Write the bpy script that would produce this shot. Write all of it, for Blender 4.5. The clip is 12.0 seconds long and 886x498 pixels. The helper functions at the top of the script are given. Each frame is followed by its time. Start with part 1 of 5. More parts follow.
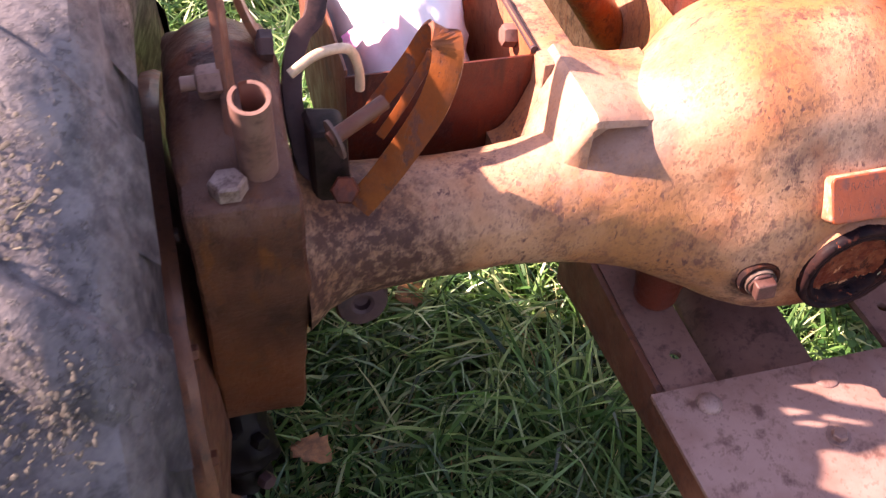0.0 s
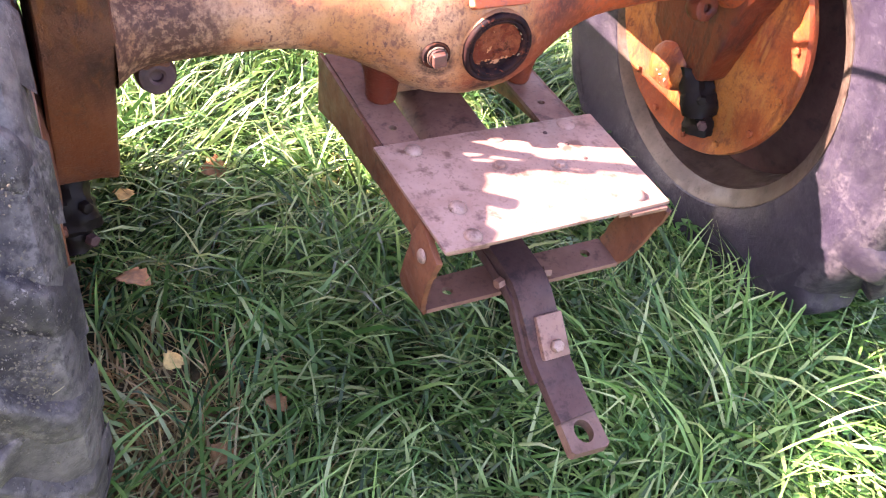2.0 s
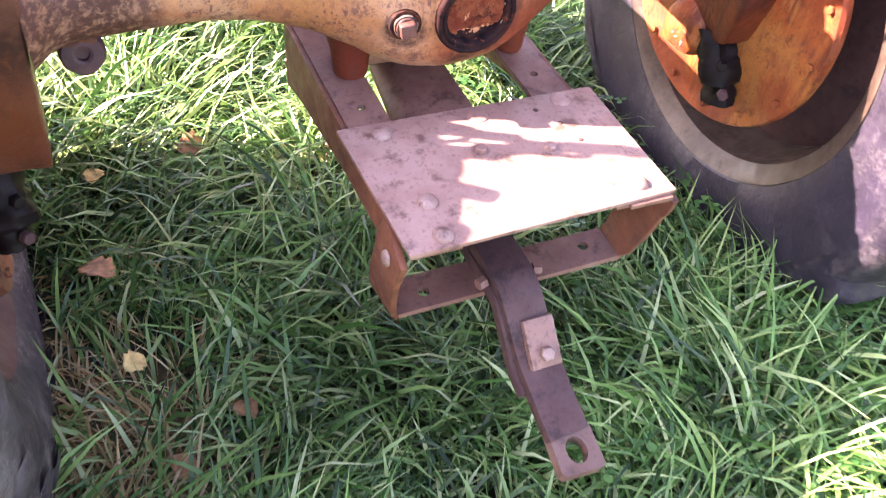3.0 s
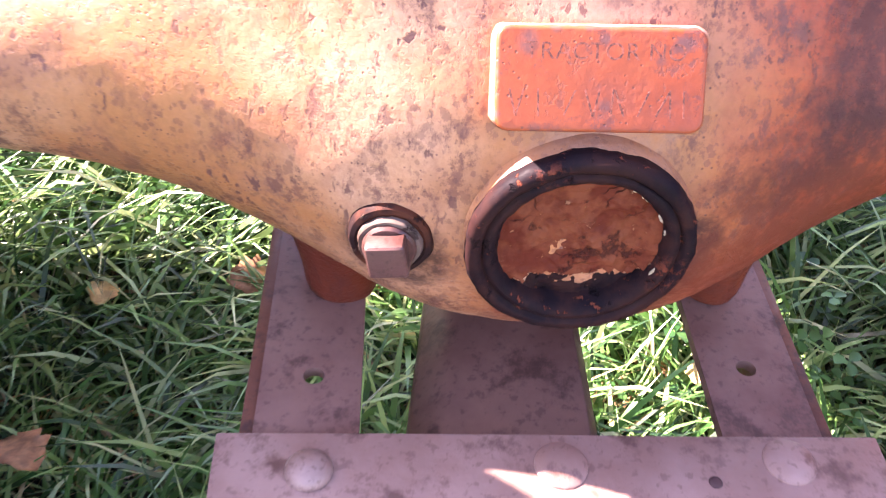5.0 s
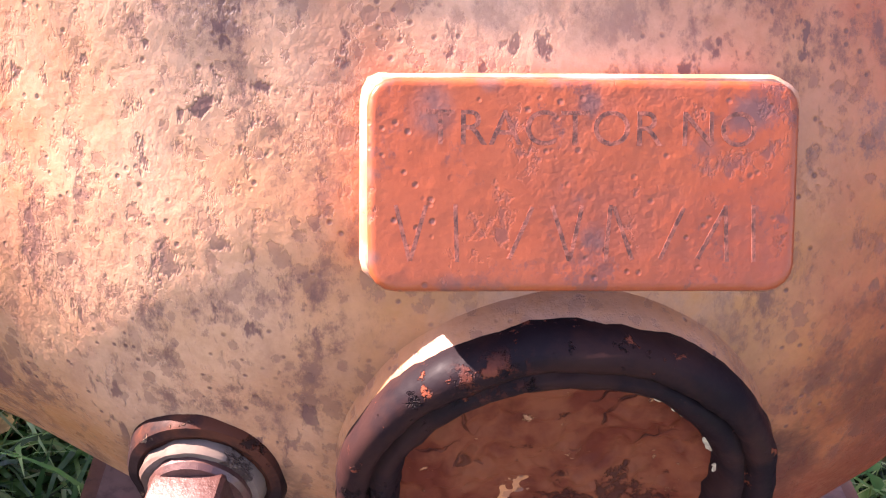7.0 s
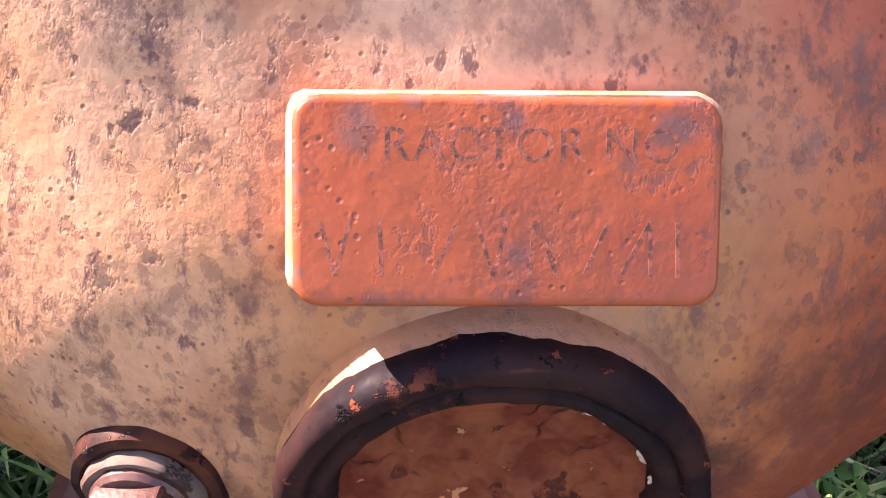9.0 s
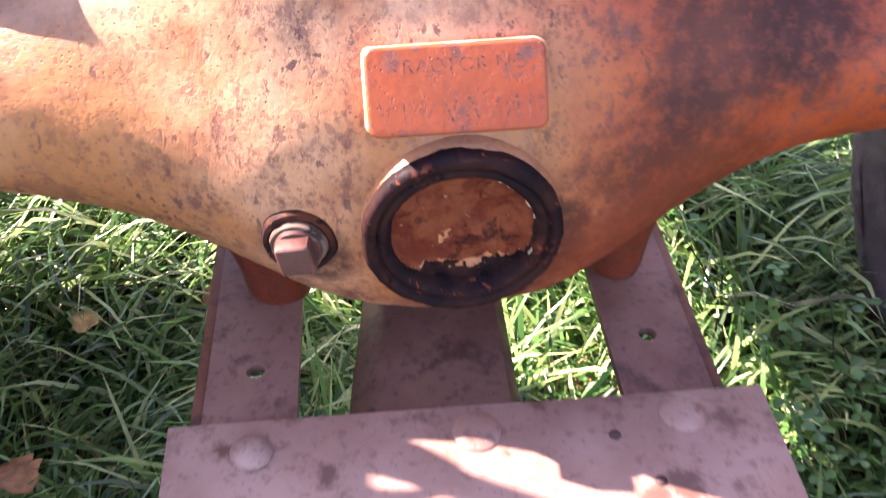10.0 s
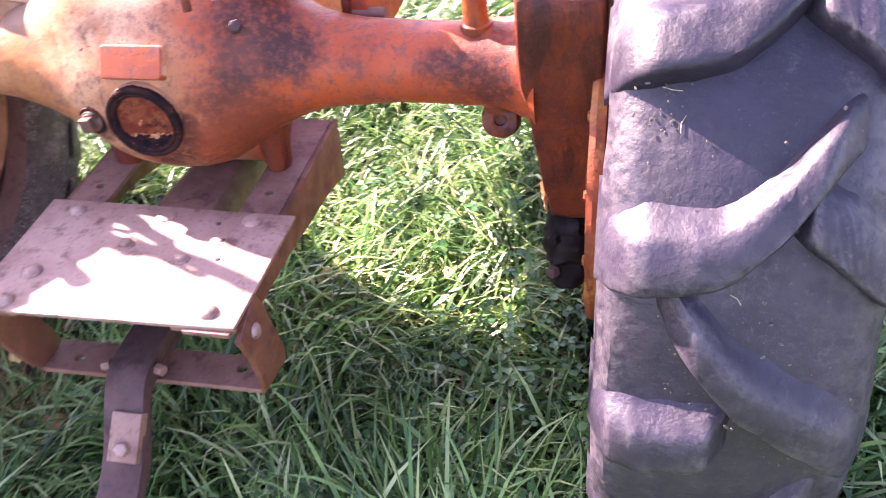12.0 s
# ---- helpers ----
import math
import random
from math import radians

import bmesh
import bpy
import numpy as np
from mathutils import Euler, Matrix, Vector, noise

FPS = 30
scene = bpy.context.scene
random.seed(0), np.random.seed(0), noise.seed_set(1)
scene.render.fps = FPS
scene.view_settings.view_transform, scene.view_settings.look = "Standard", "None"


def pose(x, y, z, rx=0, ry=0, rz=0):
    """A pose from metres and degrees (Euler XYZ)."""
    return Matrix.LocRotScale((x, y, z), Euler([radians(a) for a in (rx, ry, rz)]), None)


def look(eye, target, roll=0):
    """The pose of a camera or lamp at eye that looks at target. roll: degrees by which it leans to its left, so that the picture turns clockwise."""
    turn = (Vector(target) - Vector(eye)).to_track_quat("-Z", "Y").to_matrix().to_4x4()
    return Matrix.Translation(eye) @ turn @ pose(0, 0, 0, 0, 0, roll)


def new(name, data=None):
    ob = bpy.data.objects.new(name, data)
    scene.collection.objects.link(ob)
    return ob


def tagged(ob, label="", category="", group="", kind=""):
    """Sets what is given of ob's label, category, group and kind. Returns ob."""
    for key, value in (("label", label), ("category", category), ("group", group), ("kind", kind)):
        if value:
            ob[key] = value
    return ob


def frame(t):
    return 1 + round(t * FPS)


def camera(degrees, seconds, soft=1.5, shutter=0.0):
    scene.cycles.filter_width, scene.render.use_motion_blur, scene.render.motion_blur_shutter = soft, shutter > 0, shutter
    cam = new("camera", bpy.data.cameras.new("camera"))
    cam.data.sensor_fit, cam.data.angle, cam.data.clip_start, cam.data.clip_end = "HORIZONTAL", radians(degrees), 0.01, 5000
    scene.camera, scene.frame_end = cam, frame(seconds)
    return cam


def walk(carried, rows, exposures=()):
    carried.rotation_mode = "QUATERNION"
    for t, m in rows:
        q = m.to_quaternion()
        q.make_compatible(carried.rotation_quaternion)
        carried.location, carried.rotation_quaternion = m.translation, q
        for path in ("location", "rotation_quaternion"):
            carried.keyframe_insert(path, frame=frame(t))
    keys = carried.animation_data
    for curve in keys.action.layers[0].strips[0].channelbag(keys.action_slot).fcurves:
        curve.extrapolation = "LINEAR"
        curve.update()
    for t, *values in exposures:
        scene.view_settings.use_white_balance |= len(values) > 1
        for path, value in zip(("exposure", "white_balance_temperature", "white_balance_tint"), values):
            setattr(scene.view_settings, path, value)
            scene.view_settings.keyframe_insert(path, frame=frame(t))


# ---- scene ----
cam = camera(52.8, 12.0, soft=1.0, shutter=0.2)
PATH = [
    (0, (-0.574, -0.425, 1.318), (-0.153, 0.907, -0.113), 3.4),
    (0.5, (-0.666, -0.519, 1.32), (-0.149, 0.782, -0.107), 5.4),
    (1, (-0.662, -0.627, 1.331), (-0.073, 0.627, -0.111), 6.9),
    (1.5, (-0.637, -0.796, 1.335), (-0.005, 0.485, -0.065), 8.2),
    (2, (-0.639, -0.943, 1.349), (0.13, 0.32, 0.003), 9.7),
    (2.5, (-0.619, -0.97, 1.348), (0.145, 0.265, -0.027), 9.2),
    (3, (-0.493, -0.841, 1.292), (0.181, 0.387, -0.135), 7.6),
    (3.2, (-0.432, -0.759, 1.277), (0.206, 0.536, -0.107), 6.3),
    (4.8, (-0.096, -0.321, 1.036), (-0.034, 1.08, -0.39), 1.4),
    (5, (-0.092, -0.271, 0.983), (0.003, 1.191, -0.379), 3.1),
    (5.5, (-0.076, -0.149, 0.897), (0.075, 1.34, -0.43), 3.8),
    (6, (-0.052, -0.115, 0.878), (0.114, 1.44, -0.37), 2.9),
    (6.5, (-0.047, -0.107, 0.883), (0.096, 1.456, -0.356), 2.6),
    (7, (-0.047, -0.099, 0.882), (0.064, 1.477, -0.344), 2.5),
    (7.5, (-0.039, -0.095, 0.884), (0.118, 1.489, -0.327), 3.3),
    (7.7, (-0.036, -0.095, 0.884), (0.118, 1.477, -0.343), 3.5),
    (9.3, (-0.031, -0.102, 0.887), (0.073, 1.479, -0.333), 2.4),
    (9.5, (-0.04, -0.126, 0.903), (0.086, 1.462, -0.306), 2.6),
    (10, (-0.042, -0.325, 1.019), (0.058, 1.15, -0.328), -1.5),
    (10.5, (0.041, -0.53, 1.126), (0.21, 0.856, -0.306), -4.7),
    (11, (0.17, -0.647, 1.188), (0.39, 0.646, -0.322), -6.2),
    (11.5, (0.396, -0.761, 1.276), (0.36, 0.679, -0.111), -9.1),
    (11.7, (0.494, -0.816, 1.292), (0.282, 0.675, -0.024), -10.3),
    (11.8, (0.555, -0.854, 1.299), (0.329, 0.647, -0.003), -7.4),
    (12, (0.663, -0.914, 1.304), (0.252, 0.583, 0.043), -6.2),
]
walk(cam, [(t, look(eye, target, roll)) for t, eye, target, roll in PATH],
     exposures=[(0, 2.3, 7700, 41), (0.3, 3.1, 7600, 39), (0.6, 3.5, 7600, 38), (1.0, 3.6, 7600, 38), (1.5, 3.6, 7600, 38), (3.2, 3.78, 7500, 38), (5, 3.6, 7000, 41), (6.5, 3.1, 7000, 34), (7.5, 2.95, 7000, 34), (9.5, 2.85, 7300, 33), (10.2, 3.25, 7300, 39), (10.6, 3.2, 7400, 43), (11.0, 3.05, 7400, 44), (11.4, 3.3, 7200, 45), (12, 3.48, 7100, 46)])

# ---- world, sun, exposure ----
SUN_TO = Vector((-0.742, 0.325, 0.588)).normalized()
world = bpy.data.worlds.new("sky")
scene.world = world
world.use_nodes = True
wn = world.node_tree
wn.nodes.clear()
sky = wn.nodes.new("ShaderNodeTexSky")
sky.sky_type = "NISHITA"
sky.sun_disc = False
sky.sun_elevation = math.asin(SUN_TO.z)
sky.sun_rotation = math.atan2(SUN_TO.x, SUN_TO.y)
sky_bg = wn.nodes.new("ShaderNodeBackground")
sky_bg.inputs["Strength"].default_value = 0.098
sky_out = wn.nodes.new("ShaderNodeOutputWorld")
wn.links.new(sky.outputs[0], sky_bg.inputs[0])
wn.links.new(sky_bg.outputs[0], sky_out.inputs[0])
sun_data = bpy.data.lights.new("sun", "SUN")
sun_data.energy, sun_data.angle, sun_data.color = 4.5, radians(0.55), (1.0, 0.93, 0.83)
sun = new("sun", sun_data)
sun.matrix_world = look(SUN_TO * 30, (0, 0, 0))


# ---- materials ----
def ramp_of(nt, stops, fac):
    r = nt.nodes.new("ShaderNodeValToRGB")
    while len(r.color_ramp.elements) < len(stops):
        r.color_ramp.elements.new(0.5)
    for e, (p, c) in zip(r.color_ramp.elements, stops):
        e.position, e.color = p, (*c, 1)
    nt.links.new(fac, r.inputs[0])
    return r.outputs[0]


class Mat:
    """A node material that is put together from object-space noises."""

    def __init__(self, name, rough=0.6, metal=0.0, generated=False):
        self.m = bpy.data.materials.new(name)
        self.m.use_nodes = True
        self.nt = self.m.node_tree
        self.b = self.nt.nodes["Principled BSDF"]
        self.b.inputs["Roughness"].default_value = rough
        self.b.inputs["Metallic"].default_value = metal
        self.geo = self.nt.nodes.new("ShaderNodeNewGeometry")
        self.xyz = self.geo.outputs["Position"]
        self.bumps = []

    def noise(self, scale, detail=4, rough=0.6, stretch=(1, 1, 1), shift=0.0):
        mp = self.nt.nodes.new("ShaderNodeMapping")
        mp.inputs["Scale"].default_value = stretch
        mp.inputs["Location"].default_value = (shift, shift * 0.7, shift * 1.3)
        self.nt.links.new(self.xyz, mp.inputs[0])
        n = self.nt.nodes.new("ShaderNodeTexNoise")
        n.inputs["Scale"].default_value, n.inputs["Detail"].default_value, n.inputs["Roughness"].default_value = scale, detail, rough
        self.nt.links.new(mp.outputs[0], n.inputs["Vector"])
        return n.outputs[0]

    def cells(self, scale, shift=0.0):
        mp = self.nt.nodes.new("ShaderNodeMapping")
        mp.inputs["Location"].default_value = (shift, shift, shift)
        self.nt.links.new(self.xyz, mp.inputs[0])
        n = self.nt.nodes.new("ShaderNodeTexVoronoi")
        n.inputs["Scale"].default_value = scale
        self.nt.links.new(mp.outputs[0], n.inputs["Vector"])
        return n.outputs["Distance"]

    def ramp(self, fac, lo, hi, a=0.0, b=1.0):
        n = self.nt.nodes.new("ShaderNodeMapRange")
        n.interpolation_type = "SMOOTHSTEP"
        for k, v in zip(("From Min", "From Max", "To Min", "To Max"), (lo, hi, a, b)):
            n.inputs[k].default_value = v
        self.nt.links.new(fac, n.inputs["Value"])
        return n.outputs[0]

    def math(self, op, a, b):
        n = self.nt.nodes.new("ShaderNodeMath")
        n.operation = op
        for s, v in zip(n.inputs, (a, b)):
            if isinstance(v, (int, float)):
                s.default_value = v
            else:
                self.nt.links.new(v, s)
        return n.outputs[0]

    def axis(self, k):
        n = self.nt.nodes.new("ShaderNodeSeparateXYZ")
        self.nt.links.new(self.xyz, n.inputs[0])
        return n.outputs[k]

    def mix(self, fac, a, b):
        n = self.nt.nodes.new("ShaderNodeMix")
        n.data_type = "RGBA"
        if isinstance(fac, (int, float)):
            n.inputs[0].default_value = fac
        else:
            self.nt.links.new(fac, n.inputs[0])
        for s, v in ((n.inputs[6], a), (n.inputs[7], b)):
            if isinstance(v, tuple):
                s.default_value = (*v, 1)
            else:
                self.nt.links.new(v, s)
        return n.outputs[2]

    def near(self, point, inner, outer):
        """1 within inner metres of a point, 0 beyond outer, with a ragged edge."""
        n = self.nt.nodes.new("ShaderNodeVectorMath")
        n.operation = "DISTANCE"
        self.nt.links.new(self.xyz, n.inputs[0])
        n.inputs[1].default_value = point
        rag = self.math("MULTIPLY", self.math("SUBTRACT", self.noise(max(38, 0.6 / outer), 5, 0.7), 0.5), (outer - inner) * 1.7)
        return self.ramp(self.math("ADD", n.outputs["Value"], rag), inner, outer, 1, 0)

    def edges(self, lo, hi):
        """Convex edges, where dust and wear gather."""
        return self.ramp(self.geo.outputs["Pointiness"], lo, hi)

    def color(self, c):
        if isinstance(c, tuple):
            self.b.inputs["Base Color"].default_value = (*c, 1)
        else:
            self.nt.links.new(c, self.b.inputs["Base Color"])
        return self

    def roughness(self, v):
        self.nt.links.new(v, self.b.inputs["Roughness"])
        return self

    def bump(self, height, strength=0.4, distance=0.002):
        n = self.nt.nodes.new("ShaderNodeBump")
        n.inputs["Strength"].default_value, n.inputs["Distance"].default_value = strength, distance
        self.nt.links.new(height, n.inputs["Height"])
        if self.bumps:
            self.nt.links.new(self.bumps[-1], n.inputs["Normal"])
        self.bumps.append(n.outputs[0])
        self.nt.links.new(n.outputs[0], self.b.inputs["Normal"])
        return self


def cast_paint(name, base, faded, deep, rust=(0.110, 0.047, 0.043), speck=0.5, shift=0.0, side=0.0, stains_and_light=(), relief=0.38, drips=None):
    """Old sun-faded enamel on rough cast iron: cloudy fading, thin rust film, soft blotches, small pits."""
    m = Mat(name, 0.5)
    m.b.inputs["Specular IOR Level"].default_value = 0.28
    cloud = m.noise(7, 4, 0.55, shift=shift)
    c = m.mix(m.ramp(cloud, 0.36, 0.62), base, faded)
    c = m.mix(m.ramp(m.noise(13, 4, 0.6, shift=shift + 4), 0.55, 0.72), c, deep)
    field = m.ramp(m.noise(10, 3, 0.5, shift=shift + 2), 0.36, 0.60, 0.35, 1.0)
    film = m.math("MULTIPLY", m.ramp(m.noise(24, 6, 0.7, shift=shift + 9), 0.47 - 0.03 * speck, 0.68), field)
    c = m.mix(m.math("MULTIPLY", film, 0.6), c, tuple(0.45 * a + 0.21 * max(base) * b for a, b in zip(base, (1.0, 0.53, 0.53))))
    if side:
        # the paint is redder and less bleached towards one end of the axle
        c = m.mix(m.math("MULTIPLY", m.ramp(m.math("ADD", m.axis(0), m.math("MULTIPLY", cloud, 0.16)), 0.075, 0.18), side), c, (0.37, 0.050, 0.012))
    patch = m.math("MULTIPLY", m.ramp(m.noise(46, 8, 0.78, (1, 1, 0.7), shift=shift + 14), 0.545 - 0.03 * speck, 0.61), field)
    c = m.mix(m.math("MULTIPLY", patch, 0.7), c, tuple(1.05 * v for v in rust))
    rag = m.math("MULTIPLY", m.math("SUBTRACT", m.noise(330, 5, 0.75, (1, 1, 0.6), shift=shift + 25), 0.5), 0.34)
    blot = m.math("MULTIPLY", m.ramp(m.math("ADD", m.noise(62, 5, 0.70, (1, 1, 0.6), shift=shift + 1), rag), 0.560 - 0.045 * speck, 0.66), field)
    fleck = m.math("MULTIPLY", m.ramp(m.noise(150, 4, 0.6, (1, 1, 0.5), shift=shift + 5), 0.575, 0.65), m.ramp(m.noise(17, 3, 0.5, shift=shift + 8), 0.44, 0.60))
    pits = m.math("MULTIPLY", m.ramp(m.cells(270, shift), 0.08, 0.24, 1, 0), m.ramp(m.noise(55, 3, 0.6, shift=shift + 5), 0.46, 0.58))
    c = m.mix(m.ramp(m.noise(300, 4, 0.7, shift=shift + 21), 0.35, 0.65, 0.0, 0.22), c, tuple(0.55 * v for v in base))
    ragged = m.math("ADD", m.math("MULTIPLY", m.math("SUBTRACT", m.noise(46, 3, 0.6, shift=shift + 12), 0.5), 1.1), m.math("MULTIPLY", m.math("SUBTRACT", m.noise(210, 5, 0.75, (1, 1, 0.6), shift=shift + 15), 0.5), 1.7))
    pepper = m.math("MULTIPLY", m.ramp(m.math("ADD", m.cells(190, shift + 3), ragged), 0.17, 0.31, 1, 0), 0.5 * max(speck, 0.0))
    pits = m.math("MAXIMUM", pits, pepper)
    spots = m.math("MAXIMUM", m.math("MULTIPLY", pits, 0.8), m.math("MULTIPLY", m.math("MAXIMUM", m.math("MULTIPLY", blot, 0.85), m.math("MULTIPLY", fleck, max(speck, 0.0))), 0.85))
    c = m.mix(spots, c, rust)
    if drips:
        # runs of oil and rust down the upright faces
        run = m.math("MULTIPLY", m.ramp(m.noise(34, 4, 0.6, (1, 1, 0.13), shift=shift + 3), 0.50, 0.62), m.ramp(m.noise(9, 3, 0.5, shift=shift + 6), 0.36, 0.58))
        c = m.mix(m.math("MULTIPLY", run, 0.8), c, drips[0])
        run = m.math("MULTIPLY", m.ramp(m.noise(52, 4, 0.6, (1, 1, 0.16), shift=shift + 13), 0.54, 0.64), m.ramp(m.noise(12, 3, 0.5, shift=shift + 16), 0.42, 0.58))
        c = m.mix(m.math("MULTIPLY", run, 0.75), c, drips[1])
    dull = m.math("MAXIMUM", spots, film)
    mottle = m.ramp(m.noise(95, 5, 0.72, shift=shift + 18), 0.36, 0.56, 0.5, 1.0) if stains_and_light else None
    for point, inner, outer, amount, tone in stains_and_light:
        mask = m.math("MULTIPLY", m.math("MULTIPLY", m.near(point, inner, outer), amount), mottle)
        c = m.mix(mask, c, tone)
        dull = m.math("MAXIMUM", dull, mask)
    m.color(c)
    m.roughness(m.math("ADD", m.ramp(m.noise(30, 3, shift=shift), 0.3, 0.7, 0.30, 0.44), m.math("MULTIPLY", dull, 0.30)))
    m.bump(m.noise(48, 4, 0.55, shift=shift), 0.45 * relief, 0.0045)
    m.bump(m.noise(150, 4, 0.6, shift=shift), 0.6 * relief, 0.0018)
    m.bump(m.noise(420, 3, 0.6, shift=shift), 0.5 * relief, 0.0006)
    m.bump(m.math("MULTIPLY", m.math("ADD", spots, m.math("MULTIPLY", film, 0.4)), -1.0), 0.28 + 0.3 * min(relief, 1.0), 0.0012)
    return m.m


def flaked_iron(name, base, light, dark, pale, crack=0.0, pale_at=()):
    """Layers of old paint and sealant coming off iron: rust tones, dark gaps, pale scraps."""
    m = Mat(name, 0.62)
    m.b.inputs["Specular IOR Level"].default_value = 0.06
    c = m.mix(m.ramp(m.noise(45, 5, 0.65), 0.40, 0.60), base, light)
    gone = m.math("MULTIPLY", m.ramp(m.noise(50, 6, 0.72, shift=6), 0.585, 0.64), 0.8)
    c = m.mix(gone, c, dark)
    scrap = m.ramp(m.noise(120, 5, 0.7, shift=2), 0.64, 0.68)
    for point, inner, outer in pale_at:
        scrap = m.math("MAXIMUM", scrap, m.math("MULTIPLY", m.near(point, inner, outer), m.ramp(m.noise(160, 5, 0.75, shift=4), 0.48, 0.56)))
    c = m.mix(m.math("MULTIPLY", scrap, 0.75), c, pale)
    line = m.math("MULTIPLY", gone, 1.0)
    if crack:
        v = m.nt.nodes.new("ShaderNodeTexVoronoi")
        v.feature = "DISTANCE_TO_EDGE"
        v.inputs["Scale"].default_value = crack
        wob = m.nt.nodes.new("ShaderNodeVectorMath")
        wob.operation = "ADD"
        m.nt.links.new(m.xyz, wob.inputs[0])
        nz = m.nt.nodes.new("ShaderNodeTexNoise")
        nz.inputs["Scale"].default_value = 70
        m.nt.links.new(m.xyz, nz.inputs["Vector"])
        sc = m.nt.nodes.new("ShaderNodeVectorMath")
        sc.operation = "SCALE"
        sc.inputs["Scale"].default_value = 0.022
        m.nt.links.new(nz.outputs["Color"], sc.inputs[0])
        m.nt.links.new(sc.outputs[0], wob.inputs[1])
        m.nt.links.new(wob.outputs[0], v.inputs["Vector"])
        cr = m.math("MULTIPLY", m.ramp(v.outputs["Distance"], 0.006, 0.028, 1, 0), m.ramp(m.noise(38, 3, 0.5, shift=9), 0.50, 0.58))
        c = m.mix(m.math("MULTIPLY", cr, 0.85), c, dark)
        line = m.math("MAXIMUM", line, cr)
    m.color(c)
    m.roughness(m.ramp(m.noise(80, 4), 0.3, 0.7, 0.45, 0.75))
    m.bump(m.math("SUBTRACT", m.math("MULTIPLY", scrap, 0.7), line), 0.7, 0.0018)
    m.bump(m.noise(230, 4, 0.6), 0.3, 0.0008)
    return m.m


def rusty_iron(name, base, light, dark, rough=0.6, scale=1.0, metal=0.0, shine=0.5):
    m = Mat(name, rough, metal)
    m.b.inputs["Specular IOR Level"].default_value = shine
    c = m.mix(m.ramp(m.noise(11 * scale, 5, 0.62), 0.35, 0.65), base, light)
    c = m.mix(m.ramp(m.noise(26 * scale, 6, 0.7, shift=3), 0.52, 0.68), c, dark)
    c = m.mix(m.math("MULTIPLY", m.ramp(m.noise(160 * scale, 3, 0.6, shift=6), 0.55, 0.68), 0.5), c, dark)
    m.color(c)
    m.roughness(m.ramp(m.noise(34 * scale, 4), 0.3, 0.7, rough - 0.14, rough + 0.16))
    m.bump(m.noise(190 * scale, 4, 0.65), 0.35, 0.001)
    m.bump(m.noise(28 * scale, 3), 0.2, 0.002)
    return m.m


def rubber(name, base, dust, amount, caked=()):
    m = Mat(name, 0.55)
    m.b.inputs["Specular IOR Level"].default_value = 0.42 - 0.15 * amount
    c = m.mix(m.ramp(m.noise(9, 5, 0.6), 0.38, 0.66), base, tuple(v * 1.6 for v in base))
    d = m.math("MULTIPLY", m.ramp(m.noise(14, 6, 0.72, shift=2), 0.56 - 0.1 * amount, 0.64), m.ramp(m.noise(120, 4, 0.7), 0.34, 0.62))
    c = m.mix(m.math("MULTIPLY", d, 0.15 + 0.55 * amount), c, dust)
    worn = m.math("MULTIPLY", m.edges(0.505, 0.56), m.ramp(m.noise(70, 5, 0.7, shift=4), 0.36, 0.60))
    c = m.mix(m.math("MULTIPLY", worn, 0.3 + 0.3 * amount), c, dust)
    crumbs = m.math("MULTIPLY", m.ramp(m.noise(170, 4, 0.75, shift=3), 0.56, 0.66), m.ramp(m.noise(13, 4, 0.6, shift=7), 0.44, 0.60))
    c = m.mix(m.math("MULTIPLY", crumbs, amount), c, tuple(min(v * 1.6, 0.6) for v in dust))
    for point, inner, outer, share in caked:
        c = m.mix(m.math("MULTIPLY", m.math("MULTIPLY", m.near(point, inner, outer), m.ramp(m.noise(45, 5, 0.7, shift=12), 0.38, 0.60, 0.35, 1.0)), share), c, dust)
    m.color(c)
    m.roughness(m.ramp(m.noise(40, 4), 0.3, 0.7, 0.34 + 0.15 * amount, 0.60 + 0.18 * amount))
    m.bump(m.noise(85, 5, 0.65), 0.5, 0.003)
    m.bump(m.noise(16, 4, 0.6), 0.35, 0.008)
    if amount > 0.6:
        m.bump(crumbs, 0.8, 0.004)
        m.bump(m.noise(210, 4, 0.7, shift=8), 0.5, 0.0016)
    return m.m


def plain(name, color, rough=0.5, metal=0.0, vary=0.25, scale=40):
    m = Mat(name, rough, metal)
    m.color(m.mix(m.ramp(m.noise(scale, 5, 0.65), 0.35, 0.65), tuple(v * (1 - vary) for v in color), tuple(min(1, v * (1 + vary)) for v in color)))
    m.bump(m.noise(scale * 4, 3), 0.25, 0.001)
    return m.m


